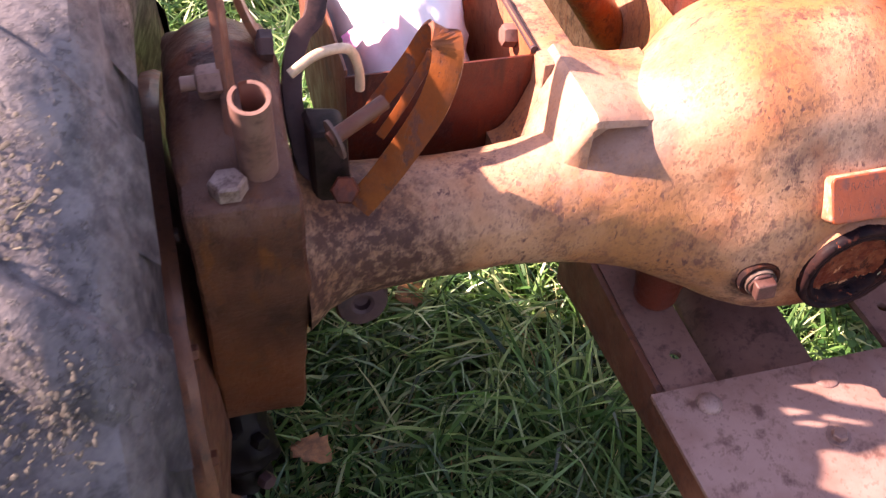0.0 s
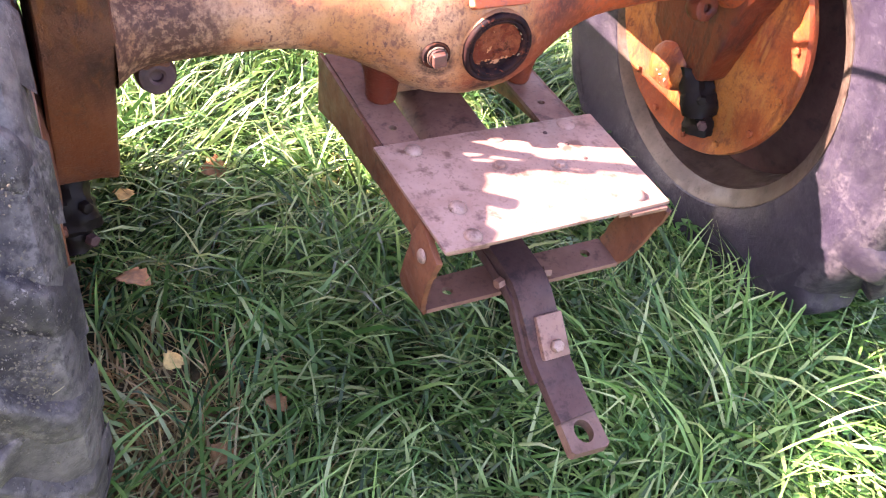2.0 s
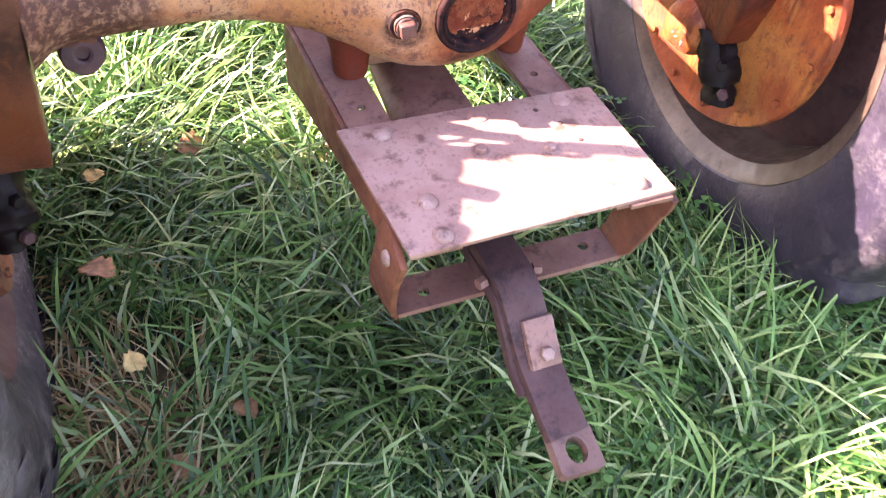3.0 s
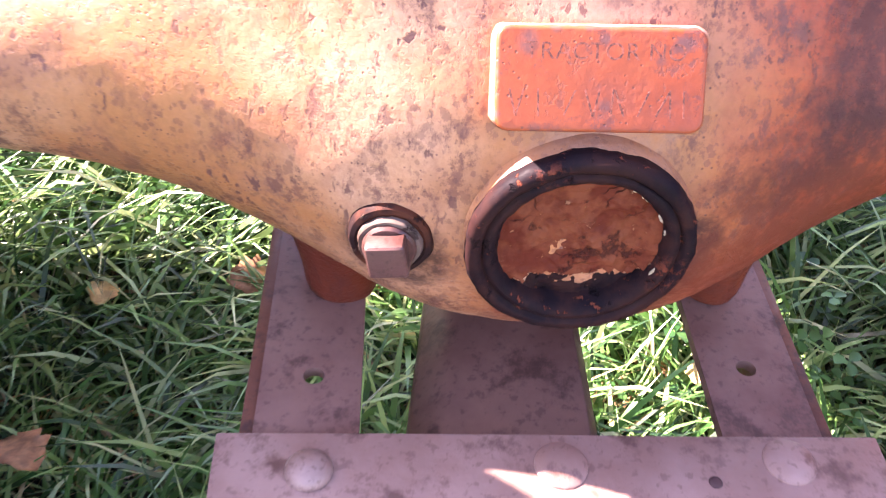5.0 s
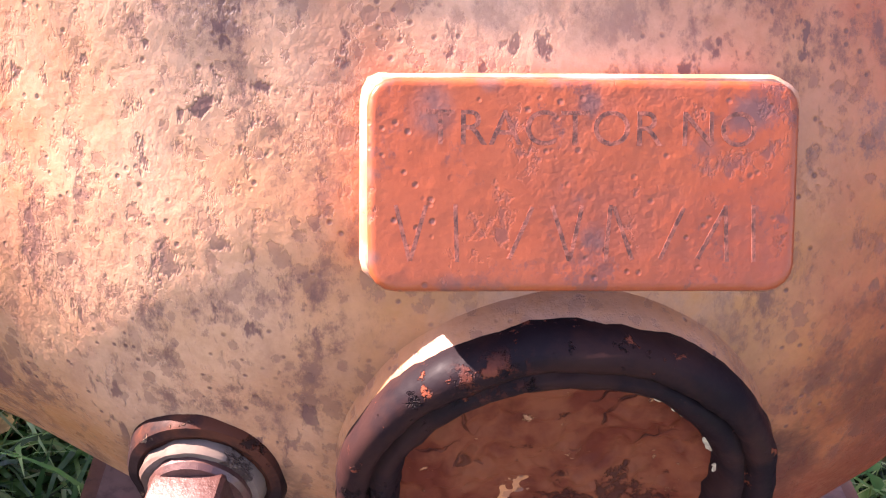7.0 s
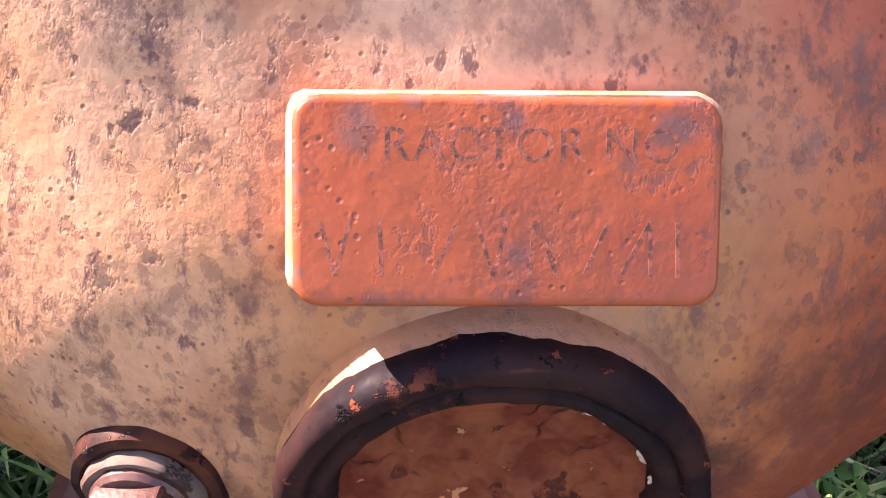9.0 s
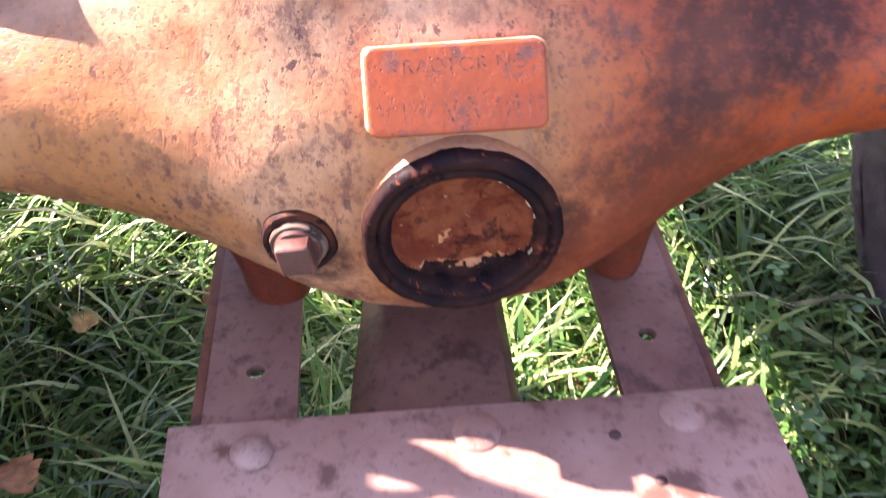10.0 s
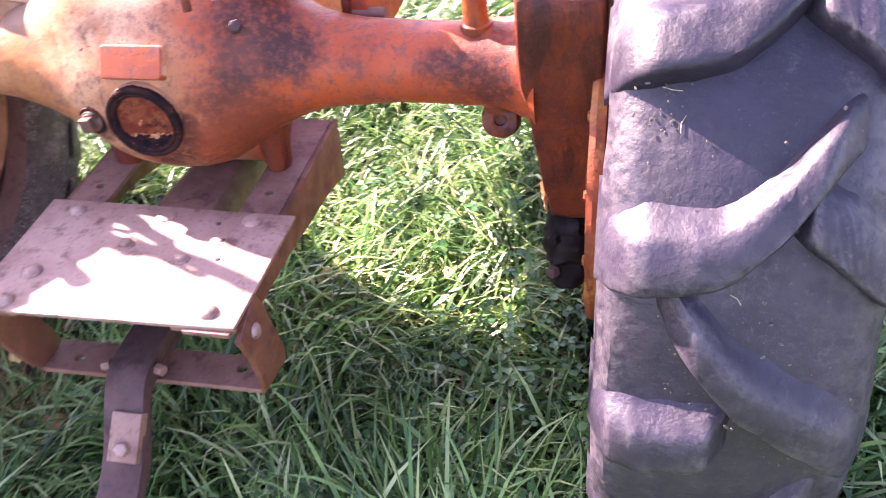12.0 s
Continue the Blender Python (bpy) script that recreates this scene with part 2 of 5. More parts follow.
GREASY, BURNT, SOOT = (0.046, 0.015, 0.014), (0.20, 0.048, 0.022), (0.036, 0.016, 0.014)
PAINT_AXLE = cast_paint("faded_orange_cast", (0.42, 0.172, 0.068), (0.53, 0.290, 0.178), (0.41, 0.142, 0.066), side=0.95, speck=1.0, relief=0.36, stains_and_light=(
    # second: dark red paint plus vignette darkening on the lower right
    ((0.160, 0.11, 0.80), 0.04, 0.095, 0.92, GREASY), ((0.12, 0.07, 0.70), 0.03, 0.09, 0.95, (0.13, 0.032, 0.018)), ((0.135, 0.088, 0.765), 0.01, 0.055, 0.65, (0.13, 0.040, 0.028)), ((0.200, 0.115, 0.765), 0.02, 0.055, 0.9, GREASY), ((0.40, 0.119, 0.755), 0.0, 0.045, 0.85, GREASY), ((0.465, 0.117, 0.745), 0.03, 0.075, 0.85, GREASY), 
    ((0.125, 0.08, 0.745), 0.005, 0.05, 0.75, GREASY), ((0.095, 0.065, 0.715), 0.0, 0.04, 0.55, GREASY), ((0.29, 0.114, 0.765), 0.0, 0.04, 0.45, GREASY), ((-0.02, 0.06, 0.628), 0.015, 0.055, 0.85, BURNT), ((0.062, 0.06, 0.665), 0.01, 0.045, 0.9, BURNT), ((0.052, 0.053, 0.688), 0.010, 0.024, 0.9, SOOT), ((0.047, 0.056, 0.662), 0.012, 0.028, 0.95, SOOT), ((0.030, 0.064, 0.636), 0.012, 0.034, 0.95, SOOT), ((-0.005, 0.075, 0.618), 0.008, 0.035, 0.9, SOOT),
    # first two: shading of the lower right underside; fourth: grime and shade in pocket
    ((0.10, 0.08, 0.635), 0.03, 0.10, 0.9, (0.17, 0.036, 0.015)), ((0.15, 0.10, 0.66), 0.02, 0.07, 0.85, (0.15, 0.032, 0.014)), ((-0.0985, 0.050, 0.670), 0.022, 0.036, 0.85, SOOT), ((-0.22, 0.140, 0.815), 0.03, 0.05, 0.75, (0.13, 0.068, 0.055)), ((-0.27, 0.17, 0.85), 0.05, 0.12, 0.6, (0.50, 0.30, 0.22)),
    ((-0.01, 0.05, 0.748), 0.0, 0.05, 0.5, (0.42, 0.25, 0.19)), ((-0.495, 0.13, 0.71), 0.07, 0.15, 0.95, (0.055, 0.019, 0.014))))
# last patch lightens the top ledge: dust, and sunlight painted in
PAINT_BOX = cast_paint("brown_orange_cast", (0.113, 0.037, 0.021), (0.152, 0.055, 0.034), (0.070, 0.024, 0.018), rust=(0.052, 0.021, 0.016), speck=0.4, shift=11, relief=1.0, drips=((0.030, 0.014, 0.012), (0.19, 0.060, 0.020)), stains_and_light=(((-0.60, 0.10, 0.62), 0.03, 0.13, 0.75, (0.165, 0.044, 0.014)), ((-0.555, 0.12, 0.53), 0.02, 0.09, 0.7, (0.14, 0.034, 0.012)), ((-0.53, 0.10, 0.70), 0.02, 0.10, 0.7, SOOT), ((-0.575, 0.10, 0.885), 0.02, 0.07, 0.8, (0.16, 0.076, 0.054))))
# dark red base, deepened further to carry the right case's shade
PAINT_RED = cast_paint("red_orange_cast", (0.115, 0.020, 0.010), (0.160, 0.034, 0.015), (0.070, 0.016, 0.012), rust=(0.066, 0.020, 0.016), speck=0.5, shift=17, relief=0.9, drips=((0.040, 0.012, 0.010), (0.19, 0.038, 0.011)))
PAINT_DISC = cast_paint("orange_drum_paint", (0.30, 0.057, 0.013), (0.45, 0.160, 0.042), (0.17, 0.026, 0.010), rust=(0.105, 0.030, 0.020), speck=0.8, shift=23, relief=0.9, drips=((0.11, 0.025, 0.014), (0.37, 0.15, 0.045)), stains_and_light=(((0.61, 0.19, 0.33), 0.02, 0.09, 0.85, (0.17, 0.038, 0.018)), ((0.61, 0.33, 0.34), 0.03, 0.08, 0.8, (0.20, 0.040, 0.018)), ((0.61, 0.40, 0.40), 0.02, 0.07, 0.8, (0.13, 0.040, 0.026)), ((0.61, 0.25, 0.42), 0.01, 0.05, 0.7, (0.11, 0.045, 0.03)), ((0.61, 0.05, 0.42), 0.02, 0.08, 0.7, (0.22, 0.045, 0.018)), ((0.61, 0.02, 0.62), 0.02, 0.09, 0.7, (0.18, 0.036, 0.016))))
PAINT_SHEET = cast_paint("orange_sheet_paint", (0.352, 0.100, 0.040), (0.416, 0.168, 0.088), (0.288, 0.064, 0.028), speck=0.2, shift=29)
PLATE_C, PLATE_UP = Vector((-0.007, 0.0555, 0.7785)), Vector((0, 0.545, 0.838)).normalized()
CHIPS = ((-0.0448, 0.002, 0.003), (-0.0445, -0.015, 0.0028), (-0.0285, -0.0213, 0.0042), (-0.0185, -0.0213, 0.003), (-0.0205, 0.0214, 0.0038), (-0.006, 0.0214, 0.003), (0.0265, 0.0210, 0.0024),
         (0.0255, 0.0085, 0.0036), (0.0340, 0.0150, 0.0066), (-0.0315, 0.0155, 0.0068), (0.0005, 0.0170, 0.004), (0.0015, -0.0105, 0.0042), (-0.0015, -0.0035, 0.003))
PAINT_PLATE = cast_paint("plate_orange_paint", (0.335, 0.063, 0.021), (0.325, 0.082, 0.032), (0.335, 0.058, 0.018), speck=-0.3, shift=31, relief=0.22, stains_and_light=[(PLATE_C + Vector((cx, 0, 0)) + PLATE_UP * cy, r * 0.35, r, 0.85, (0.135, 0.058, 0.05)) for cx, cy, r in CHIPS])
PAINT_LEVER = cast_paint("yellow_orange_paint", (0.235, 0.054, 0.014), (0.290, 0.085, 0.025), (0.165, 0.036, 0.014), speck=0.1, shift=37)
RUST_PLATE = rusty_iron("rusty_plate_steel", (0.245, 0.132, 0.105), (0.325, 0.200, 0.168), (0.125, 0.060, 0.047), 0.5)
RUST_RAIL = rusty_iron("rusty_rail_steel", (0.170, 0.076, 0.058), (0.235, 0.122, 0.095), (0.085, 0.037, 0.030), 0.55)
RUST_ORANGE = rusty_iron("orange_rust_steel", (0.125, 0.037, 0.020), (0.190, 0.066, 0.034), (0.065, 0.024, 0.018), 0.6)
RUST_DARK = rusty_iron("dark_brown_steel", (0.056, 0.026, 0.027), (0.080, 0.040, 0.038), (0.032, 0.017, 0.018), 0.66, 1.0, 0.0, 0.3)
RUST_PALE = rusty_iron("pale_rubbed_steel", (0.120, 0.062, 0.048), (0.160, 0.092, 0.074), (0.075, 0.037, 0.029), 0.6)
PLUG = rusty_iron("worn_plug_steel", (0.075, 0.030, 0.025), (0.120, 0.056, 0.046), (0.036, 0.015, 0.013), 0.42, 2.0, 0.2)
BOLT = rusty_iron("bolt_steel", (0.23, 0.135, 0.112), (0.33, 0.22, 0.19), (0.12, 0.062, 0.052), 0.45, 2.0, 0.2)
GREASE = plain("black_grease", (0.009, 0.006, 0.006), 0.55)
GREASE.node_tree.nodes["Principled BSDF"].inputs["Specular IOR Level"].default_value = 0.14
SUMP = plain("dark_sooty_iron", (0.026, 0.014, 0.012), 0.6, 0, 0.4, 60)
SUMP.node_tree.nodes["Principled BSDF"].inputs["Specular IOR Level"].default_value = 0.12
COVER_C = Vector((-0.006, 0.0335, 0.693))
RING = flaked_iron("blackened_ring", (0.010, 0.006, 0.008), (0.026, 0.011, 0.010), (0.006, 0.004, 0.005), (0.20, 0.05, 0.026), pale_at=((COVER_C + Vector((0.046, 0, -0.012)), 0.0, 0.016), (COVER_C + Vector((-0.02, 0, 0.050)), 0.0, 0.012)))
CORE = flaked_iron("flaking_core_plug", (0.098, 0.020, 0.011), (0.160, 0.046, 0.022), (0.035, 0.011, 0.009), (0.38, 0.19, 0.10), crack=48, pale_at=((COVER_C + Vector((-0.014, 0, -0.028)), 0.004, 0.016), (COVER_C + Vector((-0.034, 0, -0.010)), 0.0, 0.012), (COVER_C + Vector((0.012, 0, -0.030)), 0.0, 0.014)))
WASHER = flaked_iron("crusted_washer", (0.095, 0.060, 0.048), (0.150, 0.108, 0.088), (0.030, 0.016, 0.014), (0.22, 0.17, 0.14))
PALE_EDGE = plain("pale_filler_edge", (0.44, 0.26, 0.15), 0.8, 0, 0.5, 400)
# pale tones paint sunlight on the plate's side wall; dark ones are chips
SUNLIT_EDGE = flaked_iron("sunlit_chipped_edge", (0.42, 0.18, 0.10), (0.55, 0.33, 0.24), (0.12, 0.045, 0.035), (0.66, 0.50, 0.42))
SEAT = flaked_iron("stained_plug_seat", (0.020, 0.011, 0.011), (0.075, 0.024, 0.014), (0.010, 0.007, 0.007), (0.17, 0.11, 0.075))
RUBBER_OLD = rubber("dusty_grey_rubber", (0.014, 0.011, 0.015), (0.205, 0.178, 0.176), 0.70, (((-0.74, 0.05, 1.05), 0.10, 0.24, 0.85), ((-0.69, -0.12, 0.89), 0.03, 0.12, 0.45), ((-0.70, -0.24, 0.45), 0.03, 0.18, 0.35)))
RUBBER = rubber("worn_black_rubber", (0.014, 0.011, 0.020), (0.165, 0.146, 0.152), 0.10)
RIM_PAINT = rusty_iron("dirty_cream_rim", (0.048, 0.031, 0.024), (0.092, 0.066, 0.052), (0.024, 0.013, 0.011), 0.45)
CLOTH = plain("white_plastic", (0.80, 0.78, 0.80), 0.5, 0, 0.06, 20)
PINK = plain("pink_print", (0.70, 0.22, 0.42), 0.5)
COPPER = plain("tan_pipe", (0.62, 0.42, 0.28), 0.4, 0.2)
FLAKE = plain("pale_flake", (0.40, 0.33, 0.23), 0.8, 0, 0.4, 300)


# ---- mesh helpers ----
def mesh_of(name, bm, mat, smooth=True, angle=35):
    me = bpy.data.meshes.new(name)
    bm.normal_update()
    if smooth:
        for face in bm.faces:
            face.smooth = True
        for e in bm.edges:
            if len(e.link_faces) == 2 and e.calc_face_angle(0) > radians(angle):
                e.smooth = False
    bm.to_mesh(me)
    bm.free()
    me.materials.append(mat)
    return me


def part(name, bm, mat, parent, label="", smooth=True, angle=35):
    """One mesh object under a thing or a part."""
    ob = new(name, mesh_of(name, bm, mat, smooth, angle))
    ob.parent = parent
    if parent is not None:
        ob.matrix_parent_inverse = Matrix.Translation(parent.matrix_basis.translation).inverted()
    return tagged(ob, label) if label else ob


def warp(bm, f):
    for v in bm.verts:
        v.co = f(v.co)
    return bm


def bevel(bm, width, segments=2, angle=30):
    es = [e for e in bm.edges if len(e.link_faces) == 2 and e.calc_face_angle(0) > radians(angle)]
    if es:
        bmesh.ops.bevel(bm, geom=es, offset=width, segments=segments, affect="EDGES", profile=0.6, clamp_overlap=True)
    return bm


def box(lo, hi, round_by=0.002, segments=2):
    bm = bmesh.new()
    bmesh.ops.create_cube(bm, size=1)
    for v in bm.verts:
        v.co = Vector([(a + b) / 2 + c * (b - a) for a, b, c in zip(lo, hi, v.co)])
    bm.normal_update()
    return bevel(bm, round_by, segments) if round_by else bm


def slab(outline, axis, a, b, round_by=0.002, segments=2):
    """A polygon given in the plane across the axis, drawn out along it from a to b."""
    def at(u, v, w):
        return {0: (w, u, v), 1: (u, w, v), 2: (u, v, w)}[axis]
    bm = bmesh.new()
    low = [bm.verts.new(at(u, v, a)) for u, v in outline]
    high = [bm.verts.new(at(u, v, b)) for u, v in outline]
    n = len(outline)
    bm.faces.new(low), bm.faces.new(high)
    for i in range(n):
        bm.faces.new((low[i], low[(i + 1) % n], high[(i + 1) % n], high[i]))
    bmesh.ops.recalc_face_normals(bm, faces=bm.faces[:])
    return bevel(bm, round_by, segments) if round_by else bm


def lathe(profile, turns=32, m=None, closed=False):
    """Turns (radius, along) pairs round the z axis, then moves the whole by m."""
    bm = bmesh.new()
    rings = []
    for r, h in profile:
        if r < 1e-6:
            rings.append([bm.verts.new((0, 0, h))])
        else:
            rings.append([bm.verts.new((r * math.cos(2 * math.pi * k / turns), r * math.sin(2 * math.pi * k / turns), h)) for k in range(turns)])
    pairs = list(zip(rings, rings[1:])) + ([(rings[-1], rings[0])] if closed else [])
    for p, q in pairs:
        for k in range(turns):
            j = (k + 1) % turns
            if len(p) == 1 and len(q) > 1:
                bm.faces.new((p[0], q[k], q[j]))
            elif len(q) == 1 and len(p) > 1:
                bm.faces.new((p[k], q[0], p[j]))
            elif len(p) > 1:
                bm.faces.new((p[k], q[k], q[j], p[j]))
    bmesh.ops.recalc_face_normals(bm, faces=bm.faces[:])
    if m is not None:
        bm.transform(m)
    return bm


def toward(origin, direction):
    """A pose at origin whose z axis points along direction."""
    return Matrix.Translation(origin) @ Vector(direction).to_track_quat("Z", "Y").to_matrix().to_4x4()


def join(*bms):
    out = bmesh.new()
    for b in bms:
        me = bpy.data.meshes.new("tmp")
        b.to_mesh(me)
        b.free()
        out.from_mesh(me)
        bpy.data.meshes.remove(me)
    return out


def hexagon(r, h, dome=0.15):
    """A bolt head with chamfered corners."""
    bm = bmesh.new()
    lev = [(r, 0), (r, h * 0.82), (r * 0.86, h), (0, h * (1 + dome))]
    rings = [[bm.verts.new((q * math.cos(math.pi * k / 3), q * math.sin(math.pi * k / 3), z)) for k in range(6)] if q else [bm.verts.new((0, 0, z))] for q, z in lev]
    for p, q in zip(rings, rings[1:]):
        for k in range(6):
            j = (k + 1) % 6
            bm.faces.new((p[k], p[j], q[j], q[k]) if len(q) > 1 else (p[k], p[j], q[0]))
    bm.faces.new(rings[0][::-1])
    return bm


def domed(r, h):
    return lathe([(r, 0), (r * 0.98, h * 0.25), (r * 0.8, h * 0.7), (r * 0.45, h * 0.94), (0, h)], 20)


def sweep(points, half_w, half_t, side=(0, 1, 0), round_by=0.0):
    """A flat bar along points: half_w along side, half_t across it. half_w and half_t may be lists."""
    bm = bmesh.new()
    pts = [Vector(p) for p in points]
    n = len(pts)
    hw = half_w if isinstance(half_w, (list, tuple)) else [half_w] * n
    ht = half_t if isinstance(half_t, (list, tuple)) else [half_t] * n
    side = Vector(side).normalized()
    rings = []
    for i, p in enumerate(pts):
        d = (pts[min(i + 1, n - 1)] - pts[max(i - 1, 0)]).normalized()
        nrm = d.cross(side).normalized()
        s = nrm.cross(d).normalized()
        rings.append([bm.verts.new(p + s * (a * hw[i]) + nrm * (b * ht[i])) for a, b in ((1, 1), (-1, 1), (-1, -1), (1, -1))])
    for a, b in zip(rings, rings[1:]):
        for k in range(4):
            bm.faces.new((a[k], a[(k + 1) % 4], b[(k + 1) % 4], b[k]))
    bm.faces.new(rings[0][::-1]), bm.faces.new(rings[-1])
    bmesh.ops.recalc_face_normals(bm, faces=bm.faces[:])
    return bevel(bm, round_by, 2, 50) if round_by else bm


def rod(points, r, turns=12, hollow=0.0):
    """A round rod or pipe along points; r may be a list."""
    bm = bmesh.new()
    pts = [Vector(p) for p in points]
    n = len(pts)
    rr = r if isinstance(r, (list, tuple)) else [r] * n
    up = Vector((0.31, 0.87, 0.38))
    rings = []
    for i, p in enumerate(pts):
        d = (pts[min(i + 1, n - 1)] - pts[max(i - 1, 0)]).normalized()
        u = (up - d * up.dot(d)).normalized()
        w = d.cross(u)
        rings.append([bm.verts.new(p + (u * math.cos(2 * math.pi * k / turns) + w * math.sin(2 * math.pi * k / turns)) * rr[i]) for k in range(turns)])
    for a, b in zip(rings, rings[1:]):
        for k in range(turns):
            bm.faces.new((a[k], a[(k + 1) % turns], b[(k + 1) % turns], b[k]))
    bm.faces.new(rings[0][::-1]), bm.faces.new(rings[-1])
    bmesh.ops.recalc_face_normals(bm, faces=bm.faces[:])
    return bm


def arc(points, steps=8):
    """A smooth line through the points."""
    pts = [Vector(p) for p in points]
    out = []
    for i in range(len(pts) - 1):
        a, b, c, d = pts[max(i - 1, 0)], pts[i], pts[i + 1], pts[min(i + 2, len(pts) - 1)]
        for k in range(steps):
            t = k / steps
            out.append(0.5 * (2 * b + (c - a) * t + (2 * a - 5 * b + 4 * c - d) * t * t + (3 * b - a - 3 * c + d) * t ** 3))
    return out + [pts[-1]]


def lerp_table(table, x):
    return float(np.interp(x, [p[0] for p in table], [p[1] for p in table]))


def rough_up(bm, amount, scale, seed=0.0):
    """Uneven casting: pushes vertices along their normals by noise."""
    bm.normal_update()
    for v in bm.verts:
        v.co = v.co + v.normal * amount * noise.noise(v.co * scale + Vector((seed, seed, seed)))
    return bm


def thing(name, at, label, category, group="", kind=""):
    ob = new(name)
    ob.location = at
    return tagged(ob, label, category, group, kind)


# ---- ground ----
def ground_height(x, y):
    """Soft unevenness of the lawn."""
    return 0.012 * noise.noise(Vector((x * 2.1, y * 2.1, 3.0))) + 0.02 * noise.noise(Vector((x * 0.5, y * 0.5, 7.0)))


def build_ground():
    xs = [-400, -60, -12, -5] + [-3 + 0.12 * k for k in range(55)] + [5.5, 12, 60, 400]
    ys = [-400, -60, -12, -4] + [-2 + 0.12 * k for k in range(55)] + [6.5, 12, 60, 400]
    bm = bmesh.new()
    grid = [[bm.verts.new((x, y, ground_height(x, y) if abs(x) < 6 and abs(y) < 8 else 0)) for x in xs] for y in ys]
    for j in range(len(ys) - 1):
        for i in range(len(xs) - 1):
            bm.faces.new((grid[j][i], grid[j][i + 1], grid[j + 1][i + 1], grid[j + 1][i]))
    m = Mat("lawn_soil", 0.9)
    c = m.mix(m.ramp(m.noise(5, 5, 0.6), 0.35, 0.65), (0.012, 0.020, 0.007), (0.026, 0.034, 0.012))
    c = m.mix(m.ramp(m.noise(30, 5, 0.7, shift=3), 0.5, 0.68), c, (0.040, 0.029, 0.016))
    # short lawn further off
    lawn = m.mix(m.ramp(m.noise(9, 6, 0.75, shift=8), 0.38, 0.62), (0.014, 0.032, 0.008), (0.036, 0.064, 0.018))
    c = m.mix(m.near((0.0, 0.7, 0.0), 1.9, 2.9), lawn, c)
    # bare dry earth beside a wheel
    c = m.mix(m.math("MULTIPLY", m.near((-0.55, -0.05, 0.0), 0.12, 0.30), 0.9), c, m.mix(m.ramp(m.noise(90, 5, 0.7), 0.4, 0.6), (0.10, 0.062, 0.032), (0.18, 0.112, 0.058)))
    m.color(c)
    m.bump(m.noise(60, 4), 0.6, 0.02)
    ob = new("ground", mesh_of("ground", bm, m.m))
    tagged(ob, "lawn soil with dark green thatch", "ground", kind="structure")


build_ground()

# ---- the tractor ----
AX_Y, AX_Z = 0.17, 0.727          # axle housing axis
WH_Y, WH_Z = 0.247, 0.496          # wheel axle
tractor = thing("tractor", (0, 0.25, 0), "old orange farm tractor with a rusty drawbar parked on grass", "tractor")

# radius of the axle housing underneath, along x, and how far it bulges by angle (0 = rear, 90 = top)
RADIUS = [(-0.55, 0.066), (-0.47, 0.062), (-0.39, 0.058), (-0.34, 0.058), (-0.30, 0.061), (-0.26, 0.068), (-0.235, 0.075), (-0.207, 0.086), (-0.178, 0.099), (-0.156, 0.111),
          (-0.11, 0.140), (-0.067, 0.154), (-0.015, 0.160), (0.033, 0.157), (0.067, 0.148), (0.10, 0.131), (0.135, 0.109), (0.163, 0.093), (0.19, 0.079), (0.218, 0.069), (0.27, 0.061),
          (0.33, 0.057), (0.40, 0.056), (0.47, 0.058), (0.55, 0.064)]
BULGE = [(-180, 1.1), (-135, 1.1), (-90, 1.03), (-60, 0.93), (-35, 0.80), (-15, 0.68), (0, 0.62), (27, 0.57), (40, 0.60), (55, 0.92), (70, 1.18), (90, 1.36), (135, 1.45), (180, 1.1)]

BULGE_MID = [(-180, 1.1), (-135, 1.15), (-90, 1.12), (-60, 1.02), (-35, 0.83), (-15, 0.68), (0, 0.62), (27, 0.57), (40, 0.59), (55, 0.69), (70, 0.87), (90, 1.06), (135, 1.3), (180, 1.1)]


def bulge(x, phi):
    w = math.exp(-((x - 0.01) / 0.115) ** 4)
    return lerp_table(BULGE, phi) * (1 - w) + lerp_table(BULGE_MID, phi) * w


def housing_radius(x, phi):
    r = sum(lerp_table(RADIUS, x + d) for d in (-0.012, -0.006, 0, 0.006, 0.012)) / 5
    tube = 0.058
    k = sum(bulge(x, phi + d) for d in (-12, -6, 0, 6, 12) if -180 <= phi + d <= 180) / sum(1 for d in (-12, -6, 0, 6, 12) if -180 <= phi + d <= 180)
    return tube + (r - tube) * k if r > tube else r


def housing_point(x, phi, out=0.0):
    r = housing_radius(x, phi) + out
    return Vector((x, AX_Y - r * math.cos(radians(phi)), AX_Z + r * math.sin(radians(phi))))


def build_housing():
    bm = bmesh.new()
    nx, na = 120, 96
    rings = []
    for i in range(nx + 1):
        x = -0.55 + 1.10 * i / nx
        ring = []
        for k in range(na):
            phi = -180 + 360 * k / na
            p = housing_point(x, phi)
            ring.append(bm.verts.new(p))
        rings.append(ring)
    for a, b in zip(rings, rings[1:]):
        for k in range(na):
            bm.faces.new((a[k], a[(k + 1) % na], b[(k + 1) % na], b[k]))
    bm.faces.new(rings[0]), bm.faces.new(rings[-1][::-1])
    bmesh.ops.recalc_face_normals(bm, faces=bm.faces[:])
    rough_up(bm, 0.0016, 22)
    rough_up(bm, 0.0007, 90, 5)
    return part("axle_housing", bm, PAINT_AXLE, tractor, "cast axle housing in faded speckled orange paint")


housing = build_housing()


